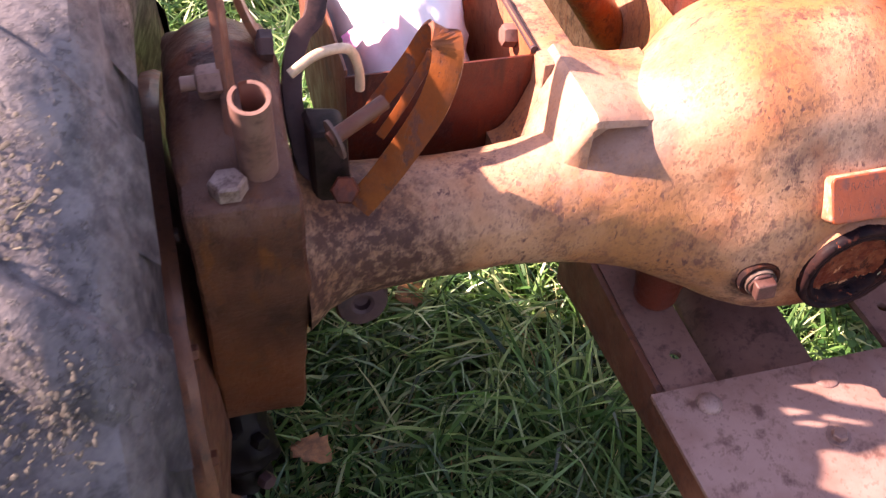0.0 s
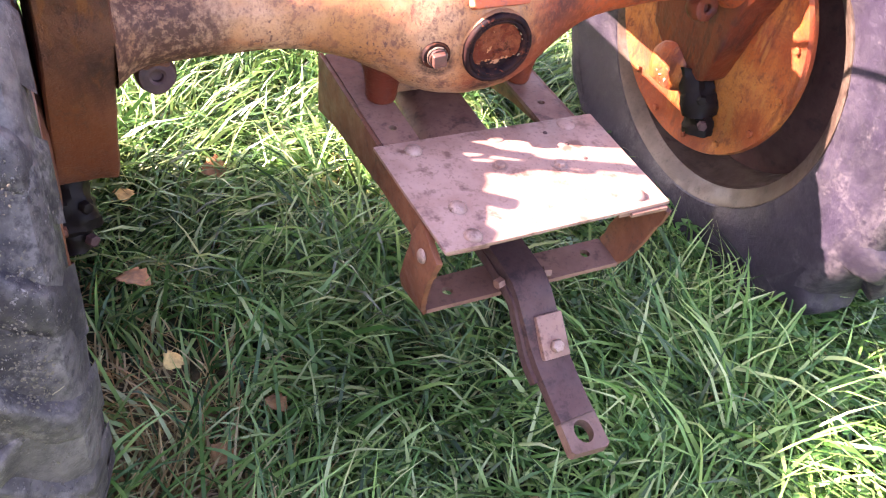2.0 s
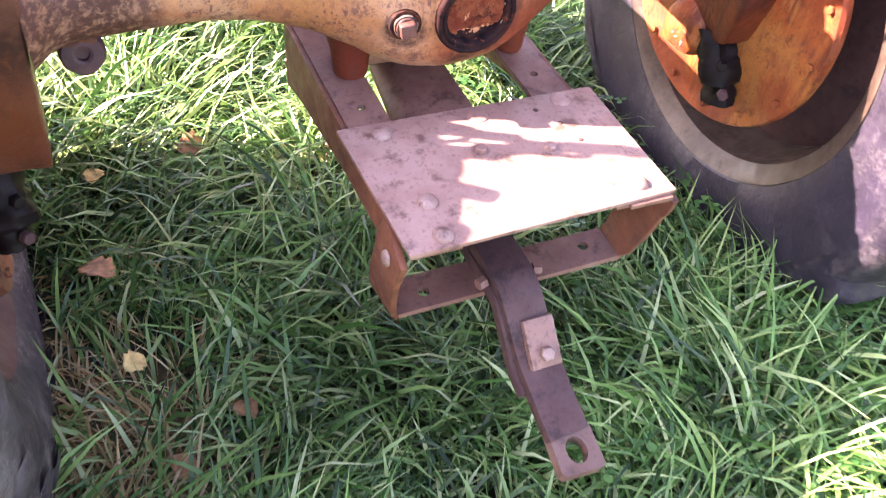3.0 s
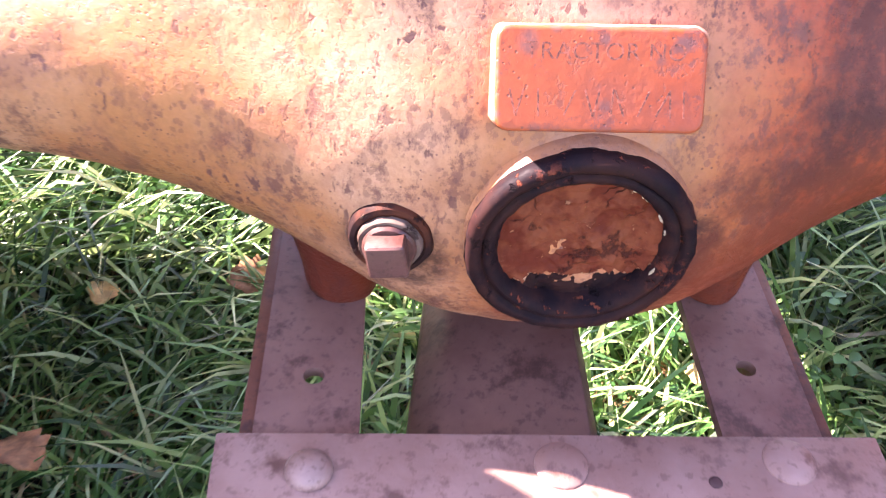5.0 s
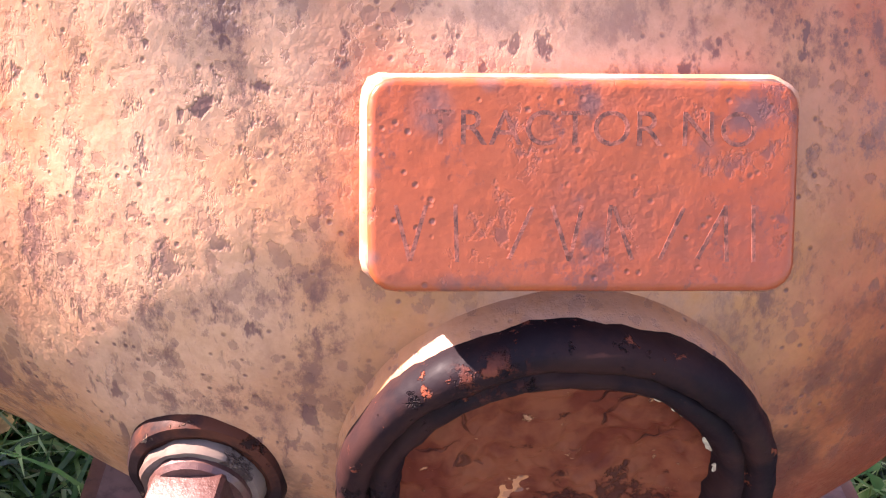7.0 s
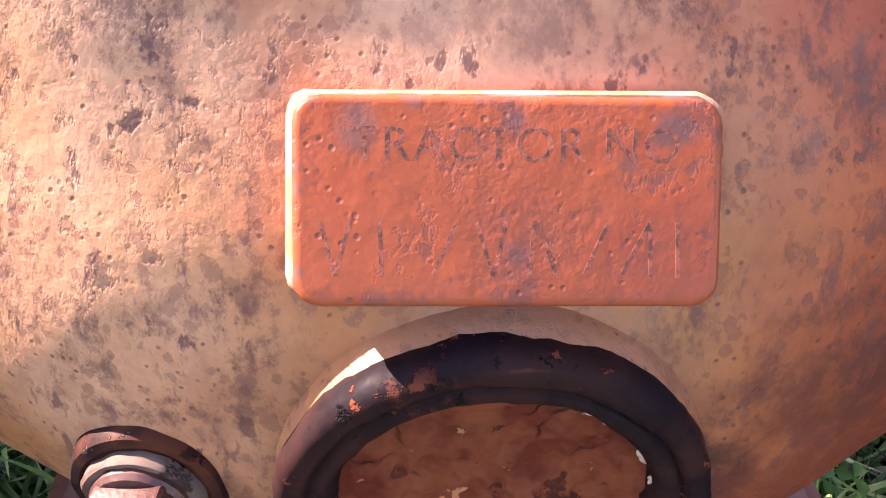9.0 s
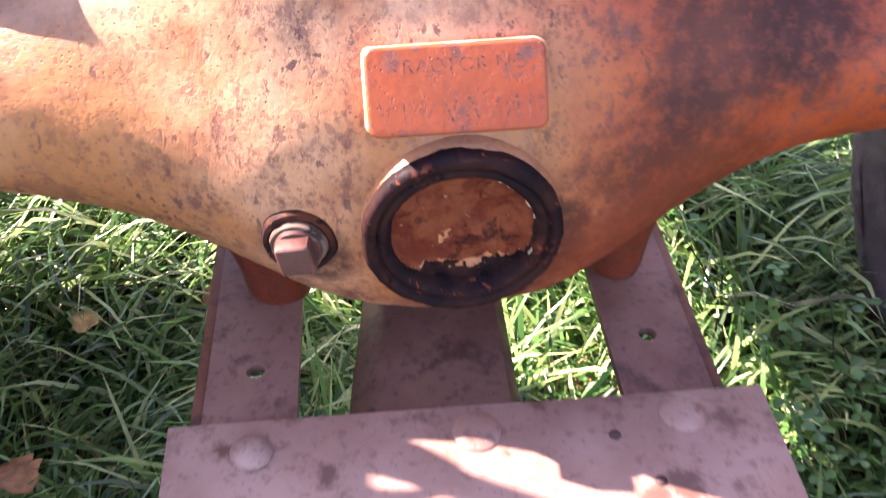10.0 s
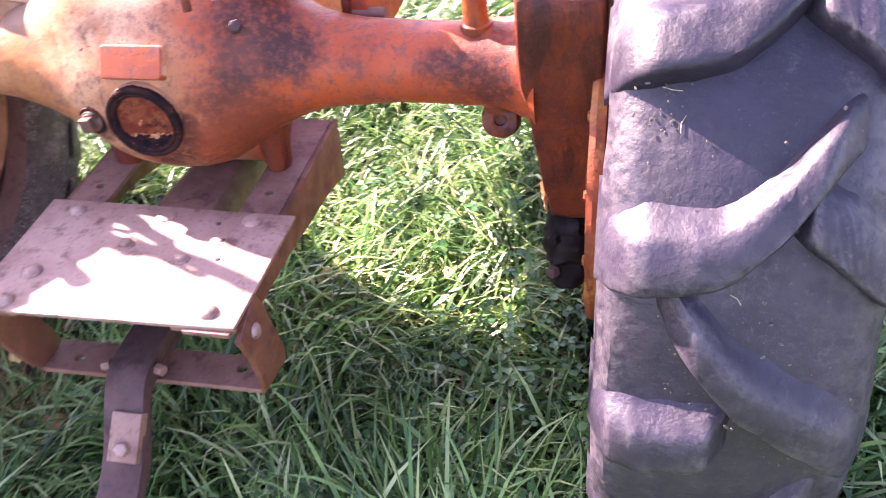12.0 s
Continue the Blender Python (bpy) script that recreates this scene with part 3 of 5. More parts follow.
def build_housing_details():
    # raised number plate pad
    up, right = PLATE_UP, Vector((1, 0, 0))
    centre = PLATE_C + right.cross(up) * 0.0015
    out = right.cross(up)
    frame_m = Matrix((right, up, out)).transposed().to_4x4()
    frame_m.translation = centre
    corner = []
    w, h, r = 0.0455, 0.0222, 0.006
    for cx, cy, a0 in ((w - r, h - r, 0), (-w + r, h - r, 90), (-w + r, -h + r, 180), (w - r, -h + r, 270)):
        for k in range(5):
            a = radians(a0 + 22.5 * k)
            corner.append((cx + r * math.cos(a), cy + r * math.sin(a)))
    # pale skirt, set slightly up and left, paints the pad's sunlit edge
    skirt = slab([(x * 1.02 - 0.0004, y * 1.02 + 0.0012) for x, y in corner], 2, -0.022, -0.0016, 0.0030, 3)
    skirt.transform(frame_m)
    part("plate_edge", rough_up(skirt, 0.0014, 240), SUNLIT_EDGE, housing, "chipped plate edge, painted pale as if sunlit")
    bm = slab(corner, 2, -0.022, 0.0, 0.0020, 4)
    bm.transform(frame_m)
    pad = part("number_plate", bm, PAINT_PLATE, housing, "orange cast plate with stamped lettering")
    # stamped words, drawn almost flat in a darker tone
    ink = plain("stamp_tone", (0.19, 0.048, 0.026), 0.7, 0, 0.6, 400)
    for body, size, x, y, space in (("TRACTOR NO", 0.0104, -0.0335, 0.0085, 1.05),):
        cu = bpy.data.curves.new("lettering", "FONT")
        cu.body, cu.size, cu.extrude, cu.space_character = body, size, 0.0001, space
        me_ob = bpy.data.objects.new("lettering_tmp", cu)
        scene.collection.objects.link(me_ob)
        me = bpy.data.meshes.new_from_object(me_ob.evaluated_get(bpy.context.evaluated_depsgraph_get()))
        bpy.data.objects.remove(me_ob)
        bm = bmesh.new()
        bm.from_mesh(me)
        bm.transform(frame_m @ Matrix.Translation((x, y, 0.00004)))
        part("lettering", bm, ink, housing, "stamped worn lettering", smooth=False)
    # the second, larger row is kept as plain worn bars
    for bx, tilts in ((-0.0365, (14, -16)), (-0.0270, (2,)), (-0.0135, (-24,)), (-0.0035, (18, -12)), (0.0065, (-4, 20)), (0.0185, (-24,)), (0.0285, (-28, 3)), (0.0360, (2,))):
        for n, a in enumerate(tilts):
            b = box((-0.00045, -0.006, 0), (0.00045, 0.006, 0.00012), 0)
            b.transform(frame_m @ Matrix.Translation((bx + 0.0032 * (n - 0.5 * (len(tilts) - 1)), -0.0098, 0)) @ Matrix.Rotation(radians(a), 4, "Z"))
            part("stamped_bar", b, ink, housing, smooth=False)
    # round rear cover: boss, black ring, flaking core
    c = Vector((-0.006, 0.0360, 0.6945))
    back = toward(c, (0, -1, -0.01)) @ Matrix.Scale(0.965, 4)
    part("cover_boss", lathe([(0.0600, -0.036), (0.0583, -0.016), (0.0572, -0.0115), (0.0560, -0.0090)], 64, back), PAINT_AXLE, housing)
    bm = lathe([(0.0565, -0.012), (0.0578, -0.006), (0.0570, -0.0012), (0.0550, 0.0004), (0.0522, 0.0008), (0.0505, 0.0), (0.0498, -0.0022), (0.0488, -0.0024), (0.0480, -0.0006), (0.0455, -0.0004), (0.0430, -0.0026), (0.0412, -0.0065), (0.0400, -0.0135)], 96, back)
    rough_up(bm, 0.0010, 70)
    rough_up(bm, 0.0006, 260, 3)
    part("cover_ring", bm, RING, housing, "blackened ring round the rear cover", angle=80)
    bm = lathe([(0.0425 * k / 44, 0) for k in range(44, -1, -1)], 132, back)
    normal = (back.to_3x3() @ Vector((0, 0, 1))).normalized()
    low = {}
    for v in bm.verts:
        d = v.co - c
        q = d * 60
        h = 0.0026 * noise.noise(q * 0.9) + 0.0016 * abs(noise.noise(q * 2.2 + Vector((9, 0, 0)))) + 0.0008 * noise.noise(q * 6)
        edge = d.z + 0.0215 + 0.012 * noise.noise(Vector((d.x * 55, 2.0, 0.5))) + 0.006 * noise.noise(Vector((d.x * 210, 5.0, d.z * 90))) + 6.0 * d.x * d.x - max(0.0, d.x - 0.022) * 0.9
        low[v] = edge < 0
        v.co += normal * (-0.0085 + 1.3 * h - (0.0042 if edge < 0 else 0.0) + 0.0014 * (d.length / 0.0425) ** 4)
    kinds = {"cover_core": (CORE, "rusty flaking orange core of the cover"), "core_recess": (RING, "black pit under the flaking core"), "flake_edge": (PALE_EDGE, "pale broken edge of old filler")}
    for name, (mat, label) in kinds.items():
        piece = bm.copy()
        piece.verts.ensure_lookup_table()
        state = [low[v] for v in bm.verts]
        drop = []
        for face in piece.faces:
            lows = [state[v.index] for v in face.verts]
            mine = "core_recess" if all(lows) else "cover_core" if not any(lows) else "flake_edge"
            if mine != name:
                drop.append(face)
        bmesh.ops.delete(piece, geom=drop, context="FACES")
        part(name, piece, mat, housing, label)
    bm.free()
    rng = random.Random(5)
    for k in range(24):
        a = radians(rng.choice([rng.uniform(8, 62), rng.uniform(8, 62), rng.uniform(-30, 10)]))
        rr = rng.uniform(0.0415, 0.0475)
        w = rng.uniform(0.0006, 0.0016)
        m = back @ Matrix.Translation((rr * math.cos(a), rr * math.sin(a), -0.0012 - (0.0475 - rr) * 0.6)) @ Matrix.Rotation(a + rng.uniform(1.2, 1.9), 4, "Z") @ Matrix.Diagonal((w * 1.9, w * 0.8, 0.0006, 1))
        bm = bmesh.new()
        bmesh.ops.create_icosphere(bm, subdivisions=2, radius=1, matrix=m)
        for v in bm.verts:
            v.co += Vector((1, 0, 1)) * 0.0009 * noise.noise(v.co * 700)
        part("paint_flake", bm, FLAKE, housing)
    # filler plug: collar, dark seat, square head
    n = Vector((-0.10, -0.98, 0.02)).normalized()
    p = Vector((-0.0973, 0.0515, 0.6855))
    m = toward(p, n)
    ms = m @ Matrix.Translation((0, 0, -0.003)) @ Matrix.Scale(0.76, 4)
    part("plug_collar", lathe([(0.042, -0.035), (0.034, -0.014), (0.0285, -0.0065), (0.0262, -0.0045), (0.0245, -0.006)], 40, ms), PAINT_AXLE, housing)
    part("plug_seat", rough_up(lathe([(0.0288, -0.007), (0.0284, -0.001), (0.0268, 0.0018), (0.0235, 0.0026), (0.0215, 0.0012), (0.0195, 0.0008), (0.0185, 0.0024), (0.0165, 0.0026), (0.0150, 0.0010), (0.0, 0.0010)], 56, ms), 0.0007, 130), SEAT, housing, "dark flaking sealant round the plug")
    bm = lathe([(0.0136, -0.002), (0.0136, 0.0020), (0.0154, 0.0022), (0.0160, 0.0014), (0.0162, -0.002)], 48, m)
    part("plug_washer", rough_up(bm, 0.0012, 160), WASHER, housing, "pale crusted washer round the plug")
    plug = part("filler_plug", lathe([(0.0138, -0.002), (0.0136, 0.0034), (0.0125, 0.0048), (0.0, 0.0048)], 28, m), PLUG, housing, "rusty filler plug")
    bm = box((-0.0100, -0.0100, 0.003), (0.0100, 0.0100, 0.0150), 0.0026, 3)
    bm.transform(m @ Matrix.Rotation(radians(8), 4, "Z"))
    part("plug_head", bm, PLUG, housing, "square rusty plug head")
    # feet that stand on the drawbar rails
    for x in (-0.131, 0.121):
        k = 1.0 if x < 0 else 0.85
        bm = lathe([(0.022 * k, -0.012), (0.025 * k, -0.004), (0.026 * k, 0.015), (0.030 * k, 0.035), (0.038 * k, 0.06), (0.046 * k, 0.09)], 24, Matrix.Translation((x, 0.160, 0.562)))
        rough_up(bm, 0.001, 50)
        part("mounting_foot", bm, PAINT_RED, housing)
    # bracket pad towards the frame rail
    bm = bmesh.new()
    rows = []
    for i in range(37):
        x = -0.318 + 0.153 * i / 36
        fall = max(0.0, -0.256 - x)
        zt = 0.845 - 0.10 * (1 - math.exp(-(fall / 0.030) ** 2))
        merge = max(0.0, min(1.0, (x + 0.26) / 0.06))
        zt -= 0.017 * merge
        yf = 0.138 + 0.012 * merge + 0.046 * (1 - math.exp(-(fall / 0.05) ** 2))
        d = 0.022 * max(0.0, min(1.0, (x + 0.262) / 0.012)) * max(0.0, min(1.0, (-0.176 - x) / 0.012))
        rows.append([bm.verts.new((x, y, z)) for y, z in ((0.26, zt - 0.10), (0.26, zt), (0.20, zt), (yf + 0.03, zt), (yf + 0.008, zt - 0.001), (yf + 0.002, zt - 0.004), (yf, zt - 0.010), (yf + d * 0.5, zt - 0.016), (yf + d, zt - 0.026), (yf + d, zt - 0.05), (yf + d * 0.9, zt - 0.075), (yf + 0.02, 0.73))])
    for p, q in zip(rows, rows[1:]):
        for k in range(11):
            bm.faces.new((p[k], p[k + 1], q[k + 1], q[k]))
    bm.faces.new(rows[0]), bm.faces.new(rows[-1][::-1])
    bmesh.ops.recalc_face_normals(bm, faces=bm.faces[:])
    rough_up(bm, 0.0016, 45)
    part("frame_bracket", bm, PAINT_AXLE, housing, "flat cast bracket joining axle and frame")
    # clutter on the right shoulder of the housing
    part("control_rod", rod(arc([(0.157, -0.046, 0.900), (0.156, -0.042, 0.94), (0.155, -0.034, 1.00), (0.150, 0.0, 1.045), (0.125, 0.13, 1.050), (0.085, 0.29, 1.030)]), 0.0058), PAINT_RED, housing, "bent orange rod reaching back from the transmission case")
    bm = hexagon(0.009, 0.010)
    bm.transform(toward(housing_point(0.130, 52, -0.002), (0.3, -0.7, 0.6)))
    part("small_bolt", rough_up(bm, 0.002, 200), RUST_DARK, housing)


build_housing_details()


def build_front_casting():
    """Gearbox casing and frame in front of the axle."""
    bm = slab([(-0.105, 0.52), (-0.112, 0.68), (-0.10, 0.80), (-0.06, 0.86), (0.06, 0.86), (0.10, 0.80), (0.112, 0.68), (0.105, 0.52)], 1, 0.20, 1.10, 0.02, 3)
    bmesh.ops.subdivide_edges(bm, edges=[e for e in bm.edges if abs(e.verts[0].co.y - e.verts[1].co.y) > 0.5], cuts=12)
    warp(bm, lambda c: Vector((c.x * (1.0 - 0.5 * min(1.0, max(0.0, (c.y - 0.24) / 0.12))), c.y, c.z - 0.05 * min(1.0, max(0.0, (c.y - 0.24) / 0.12)))))
    rough_up(bm, 0.002, 20)
    part("gearbox_casing", bm, PAINT_AXLE, tractor, "cast gearbox casing in faded orange")
    for x in (-0.2755, 0.235):
        part("frame_rail", box((x, 0.235, 0.70), (x + 0.0405, 1.60, 0.838 if x < 0 else 0.82), 0.004), PAINT_AXLE, tractor, "faded orange steel frame rail")


build_front_casting()
# added body above the view, sized to keep sun off the right case
bm = slab([(-0.085, 0.80), (-0.10, 0.90), (-0.085, 1.00), (-0.045, 1.055), (0.055, 1.055), (0.10, 1.00), (0.115, 0.90), (0.10, 0.80)], 1, 0.28, 0.42, 0.015, 3)
part("unseen_transmission_case", rough_up(bm, 0.003, 18), PAINT_RED, tractor, "added unseen transmission case that shades the right final drive")
part("cross_tube", rod([(-0.150, 0.50, 0.80), (-0.055, 0.52, 0.665), (-0.02, 0.53, 0.61)], 0.026, 20), PAINT_DISC, tractor, "orange tube ahead of the axle")


def build_final_drive(side):
    """The drop gear case beside each wheel."""
    red = side > 0
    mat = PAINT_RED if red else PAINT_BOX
    outline = [(0.066, 0.845), (0.070, 0.868), (0.100, 0.872), (0.112, 0.895), (0.145, 0.922), (0.20, 0.936), (0.26, 0.920), (0.31, 0.87), (0.34, 0.80), (0.35, 0.66),
               (0.33, 0.52), (0.26, 0.465), (0.18, 0.468), (0.150, 0.485), (0.118, 0.60), (0.085, 0.74)]
    bm = slab(outline, 0, -0.045, 0.045, 0.008, 3)
    bmesh.ops.subdivide_edges(bm, edges=[e for e in bm.edges if e.calc_length() > 0.035], cuts=5, use_grid_fill=True)
    for v in bm.verts:
        t = max(0.0, min(1.0, (0.75 - v.co.z) / 0.28))
        inner = v.co.x * side < 0
        if red:
            v.co.x = v.co.x * (1 - (0.35 if inner else 0.15) * t) - (0.018 * (1 - t) if inner else 0.0)
        else:
            v.co.x = v.co.x * (1 - 0.30 * t) if inner else v.co.x - 0.010 * t
        if not red and v.co.z > 0.87:
            v.co.z -= 0.010 * min(1.0, (v.co.z - 0.87) / 0.05) + 14.0 * v.co.x ** 2 * min(1.0, (v.co.z - 0.87) / 0.05)
    bm.transform(Matrix.Translation((side * 0.5735, 0, 0)))
    rough_up(bm, 0.0045, 14, side)
    rough_up(bm, 0.0018, 48)
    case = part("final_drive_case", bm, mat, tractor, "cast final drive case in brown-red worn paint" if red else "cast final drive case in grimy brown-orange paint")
    # flare into the axle tube
    bm = lathe([(0.060, 0.0), (0.062, 0.03), (0.072, 0.055), (0.088, 0.075)], 40, toward((side * 0.455, AX_Y, AX_Z), (side, 0, 0)))
    part("tube_flange", bm, PAINT_AXLE, case)
    # ear with a bolt hole under the tube
    m = toward((side * 0.475, 0.150, 0.652), (0, -1, 0.25))
    part("lifting_ear", rough_up(lathe([(0.0, 0.004), (0.0075, 0.005), (0.008, 0.012), (0.012, 0.014), (0.024, 0.012), (0.027, 0.006), (0.028, -0.010), (0.024, -0.018), (0.0, -0.018)], 28, m), 0.002, 70), mat if red else RUST_DARK, case)
    part("ear_web", box((side * 0.475 - 0.02, 0.140, 0.66), (side * 0.475 + 0.02, 0.172, 0.70), 0.006), mat, case)
    # bull gear drum behind it, with its rim
    dm = toward((0.612 if red else -0.640, 0.255, 0.548), (side, 0, 0))
    bm = lathe([(0.0, -0.014), (0.14, -0.016), (0.19, -0.006), (0.235, 0.0), (0.252, -0.006), (0.264, -0.008), (0.268, 0.0), (0.266, 0.012), (0.25, 0.014), (0.0, 0.014)], 72, dm)
    rough_up(bm, 0.0014, 25)
    part("gear_drum", bm, PAINT_DISC if red else RUST_ORANGE, case, "round orange gear cover with chipped paint" if red else "dark rusty gear cover")
    # greasy spindle and bolts at the bottom, axle end cap above it
    sx = 0.566 if red else -0.612
    bm = rod(arc([(sx, 0.205, 0.482), (sx, 0.178, 0.44), (sx + side * 0.002, 0.156, 0.400), (sx + side * 0.003, 0.142, 0.368)], 8), [0.031] * 9 + [0.036] * 8 + [0.027] * 8, 24)
    rough_up(bm, 0.012, 38, side)
    rough_up(bm, 0.003, 120)
    part("greasy_spindle", bm, GREASE, case, "black greasy spindle")
    for k, (y, z) in enumerate(((0.166, 0.446), (0.142, 0.402))):
        bm = hexagon(0.010, 0.012)
        bm.transform(toward((sx - side * 0.014, y - 0.020, z), (-side * 0.6, -1, 0.2)))
        part("drain_bolt", bm, GREASE if k != 1 else RUST_DARK, case)
    bm = lathe([(0.044, 0.05), (0.052, 0.0), (0.051, -0.010), (0.046, -0.020), (0.034, -0.028), (0.017, -0.032), (0.0, -0.033)], 32, toward((side * 0.553, 0.247, 0.464), (side, 0.25, -0.15)))
    rough_up(bm, 0.0045, 45)
    rough_up(bm, 0.002, 160)
    if red:
        cap = part("axle_end_cap", bm, PAINT_DISC, case, "round orange axle end cap with grease")
        chips = random.Random(12)
        for k in range(16):
            a, d = radians(chips.uniform(-150, -30)), chips.uniform(0.020, 0.046)
            spot = toward((side * 0.553, 0.247, 0.464), (side, 0.25, -0.15)) @ Matrix.Translation((d * math.cos(a), d * math.sin(a), -0.033 + 9.0 * d * d))
            flake = bmesh.new()
            bmesh.ops.create_icosphere(flake, subdivisions=2, radius=1, matrix=spot @ Matrix.Rotation(chips.uniform(0, 6), 4, "Z") @ Matrix.Diagonal((chips.uniform(0.003, 0.008), chips.uniform(0.0015, 0.003), 0.0022, 1)))
            rough_up(flake, 0.0022, 300)
            part("paint_flake", flake, FLAKE, cap)
    else:
        bm.free()
    rng = random.Random(3 + int(side))
    for k in range(9):
        a = radians(115 + k * 24)
        bm = hexagon(0.0075, 0.006)
        bm.transform(toward((0.606 if red else -0.634, 0.255 + 0.243 * math.cos(a), 0.548 + 0.243 * math.sin(a)), (-side, 0, 0)))
        part("cover_bolt", bm, PAINT_DISC if side > 0 else PAINT_BOX, case)
    return case


case_left = build_final_drive(-1)
case_right = build_final_drive(1)


def build_left_fittings():
    """Bracket, pipe stub, bolts and brake lever on the left final drive."""
    p = case_left
    bm = hexagon(0.0145, 0.013)
    bm.transform(Matrix.Translation((-0.581, 0.084, 0.870)))
    part("case_bolt", bm, BOLT, p, "pale hex bolt on the case ledge")
    # split pipe stub
    a, b = Vector((-0.5575, 0.076, 0.957)), Vector((-0.5560, 0.108, 0.862))
    d = (b - a).normalized()
    bm = lathe([(0.0145, 0), (0.0148, 0.10), (0.0118, 0.10), (0.0115, 0)], 28, toward(a, d), closed=True)
    cut = [f for f in bm.faces if (f.calc_center_median() - a).dot(Vector((-0.25, 0.95, 0.2))) > 0.0118 and (f.calc_center_median() - a).dot(Vector((0.95, 0.25, 0))) < 0.003 and (f.calc_center_median() - a).dot(Vector((0.95, 0.25, 0))) > -0.004]
    bmesh.ops.delete(bm, geom=cut, context="FACES")
    part("pipe_stub", bm, RUST_RAIL, p, "rusty split pipe stub")
    # upright strap and its gusset
    part("fender_strap", sweep(arc([(-0.5715, 0.125, 0.878), (-0.5705, 0.140, 0.905), (-0.5690, 0.163, 0.955), (-0.568, 0.184, 1.011), (-0.566, 0.203, 1.08), (-0.563, 0.206, 1.20)], 6), 0.0125, 0.0035, (0.25, 1, -0.1), 0.0012), RUST_ORANGE, p, "rusty upright fender strap")
    part("strap_gusset", sweep(arc([(-0.530, 0.213, 0.860), (-0.536, 0.213, 0.905), (-0.548, 0.213, 0.940), (-0.558, 0.210, 0.985), (-0.561, 0.208, 1.03)], 5), 0.011, 0.003, (0, 1, 0), 0.001), RUST_ORANGE, p, "rusty brace behind the strap")
    for z, y in ((0.926, 0.145), (1.003, 0.176)):
        bm = hexagon(0.0130, 0.017)
        bm.transform(toward((-0.574, y, z), (-1, -0.05, 0.0)))
        part("strap_bolt", bm, RUST_RAIL, p)
        part("bolt_end", rod([(-0.590, y, z), (-0.603, y, z)], 0.0058), RUST_RAIL, p)
    # dark bent rod-bar
    part("brake_link", sweep(arc([(-0.470, 0.325, 1.020), (-0.4846, 0.255, 0.919), (-0.502, 0.240, 0.897), (-0.512, 0.227, 0.879), (-0.517, 0.2115, 0.856), (-0.5165, 0.192, 0.828), (-0.512, 0.172, 0.7985), (-0.504, 0.154, 0.773), (-0.498, 0.142, 0.755)], 6), 0.010, 0.0085, (0, 0.8, -0.6), 0.002), RUST_DARK, p, "dark bent brake link bar")
    bm = hexagon(0.013, 0.012)
    bm.transform(toward((-0.530, 0.20, 0.915), (-1, 0, 0.1)))
    part("link_nut", bm, RUST_DARK, p)
    # brake lever: one strap bent to a hairpin, with a rib inside
    loop = arc([(-0.486, 0.140, 0.794), (-0.465, 0.134, 0.828), (-0.445, 0.128, 0.8655), (-0.4275, 0.123, 0.903), (-0.419, 0.120, 0.937), (-0.418, 0.121, 0.958), (-0.420, 0.130, 0.965), (-0.4235, 0.143, 0.952), (-0.4325, 0.152, 0.927), (-0.4465, 0.158, 0.901), (-0.460, 0.162, 0.878), (-0.4665, 0.164, 0.865)], 6)
    across = Vector((0.72, -0.52, -0.40)).normalized()
    wide = [lerp_table([(0, 0.0125), (0.5, 0.0120), (0.62, 0.0080), (1, 0.0075)], k / (len(loop) - 1)) for k in range(len(loop))]
    lever = part("brake_lever", sweep([Vector(q) + across * w for q, w in zip(loop, wide)], wide, 0.0022, across, 0.0006), PAINT_LEVER, p, "yellow-orange strap brake lever bent to a hairpin")
    part("lever_rib", sweep([Vector(q) + across * 0.010 for q in arc([(-0.424, 0.133, 0.945), (-0.433, 0.138, 0.920), (-0.447, 0.143, 0.888), (-0.462, 0.147, 0.860)], 5)], 0.004, 0.0015, across, 0.0006), PAINT_LEVER, lever)
    # pin, washers, cotter and nuts at the lever's foot
    part("pivot_pin", rod([(-0.500, 0.115, 0.880), (-0.452, 0.135, 0.895)], 0.0065), RUST_ORANGE, p)
    part("washer", lathe([(0.006, 0), (0.0165, 0), (0.0165, 0.0025), (0.006, 0.0025)], 24, toward((-0.497, 0.116, 0.879), (0.92, 0.25, 0.2)), closed=True), RUST_PALE, p, "pale steel washer")
    bm = hexagon(0.0125, 0.011)
    bm.transform(toward((-0.487, 0.132, 0.812), (-0.2, -0.8, 0.6)))
    part("lever_nut", bm, PAINT_RED, p)
    part("clevis", rough_up(box((-0.512, 0.146, 0.76), (-0.480, 0.185, 0.862), 0.008, 3), 0.006, 60), SUMP, p)
    part("oil_pipe", rod(arc([(-0.521, 0.165, 0.910), (-0.498, 0.17, 0.922), (-0.472, 0.18, 0.917), (-0.463, 0.185, 0.893), (-0.462, 0.187, 0.872)]), 0.0042), COPPER, p, "thin tan oil pipe")


build_left_fittings()


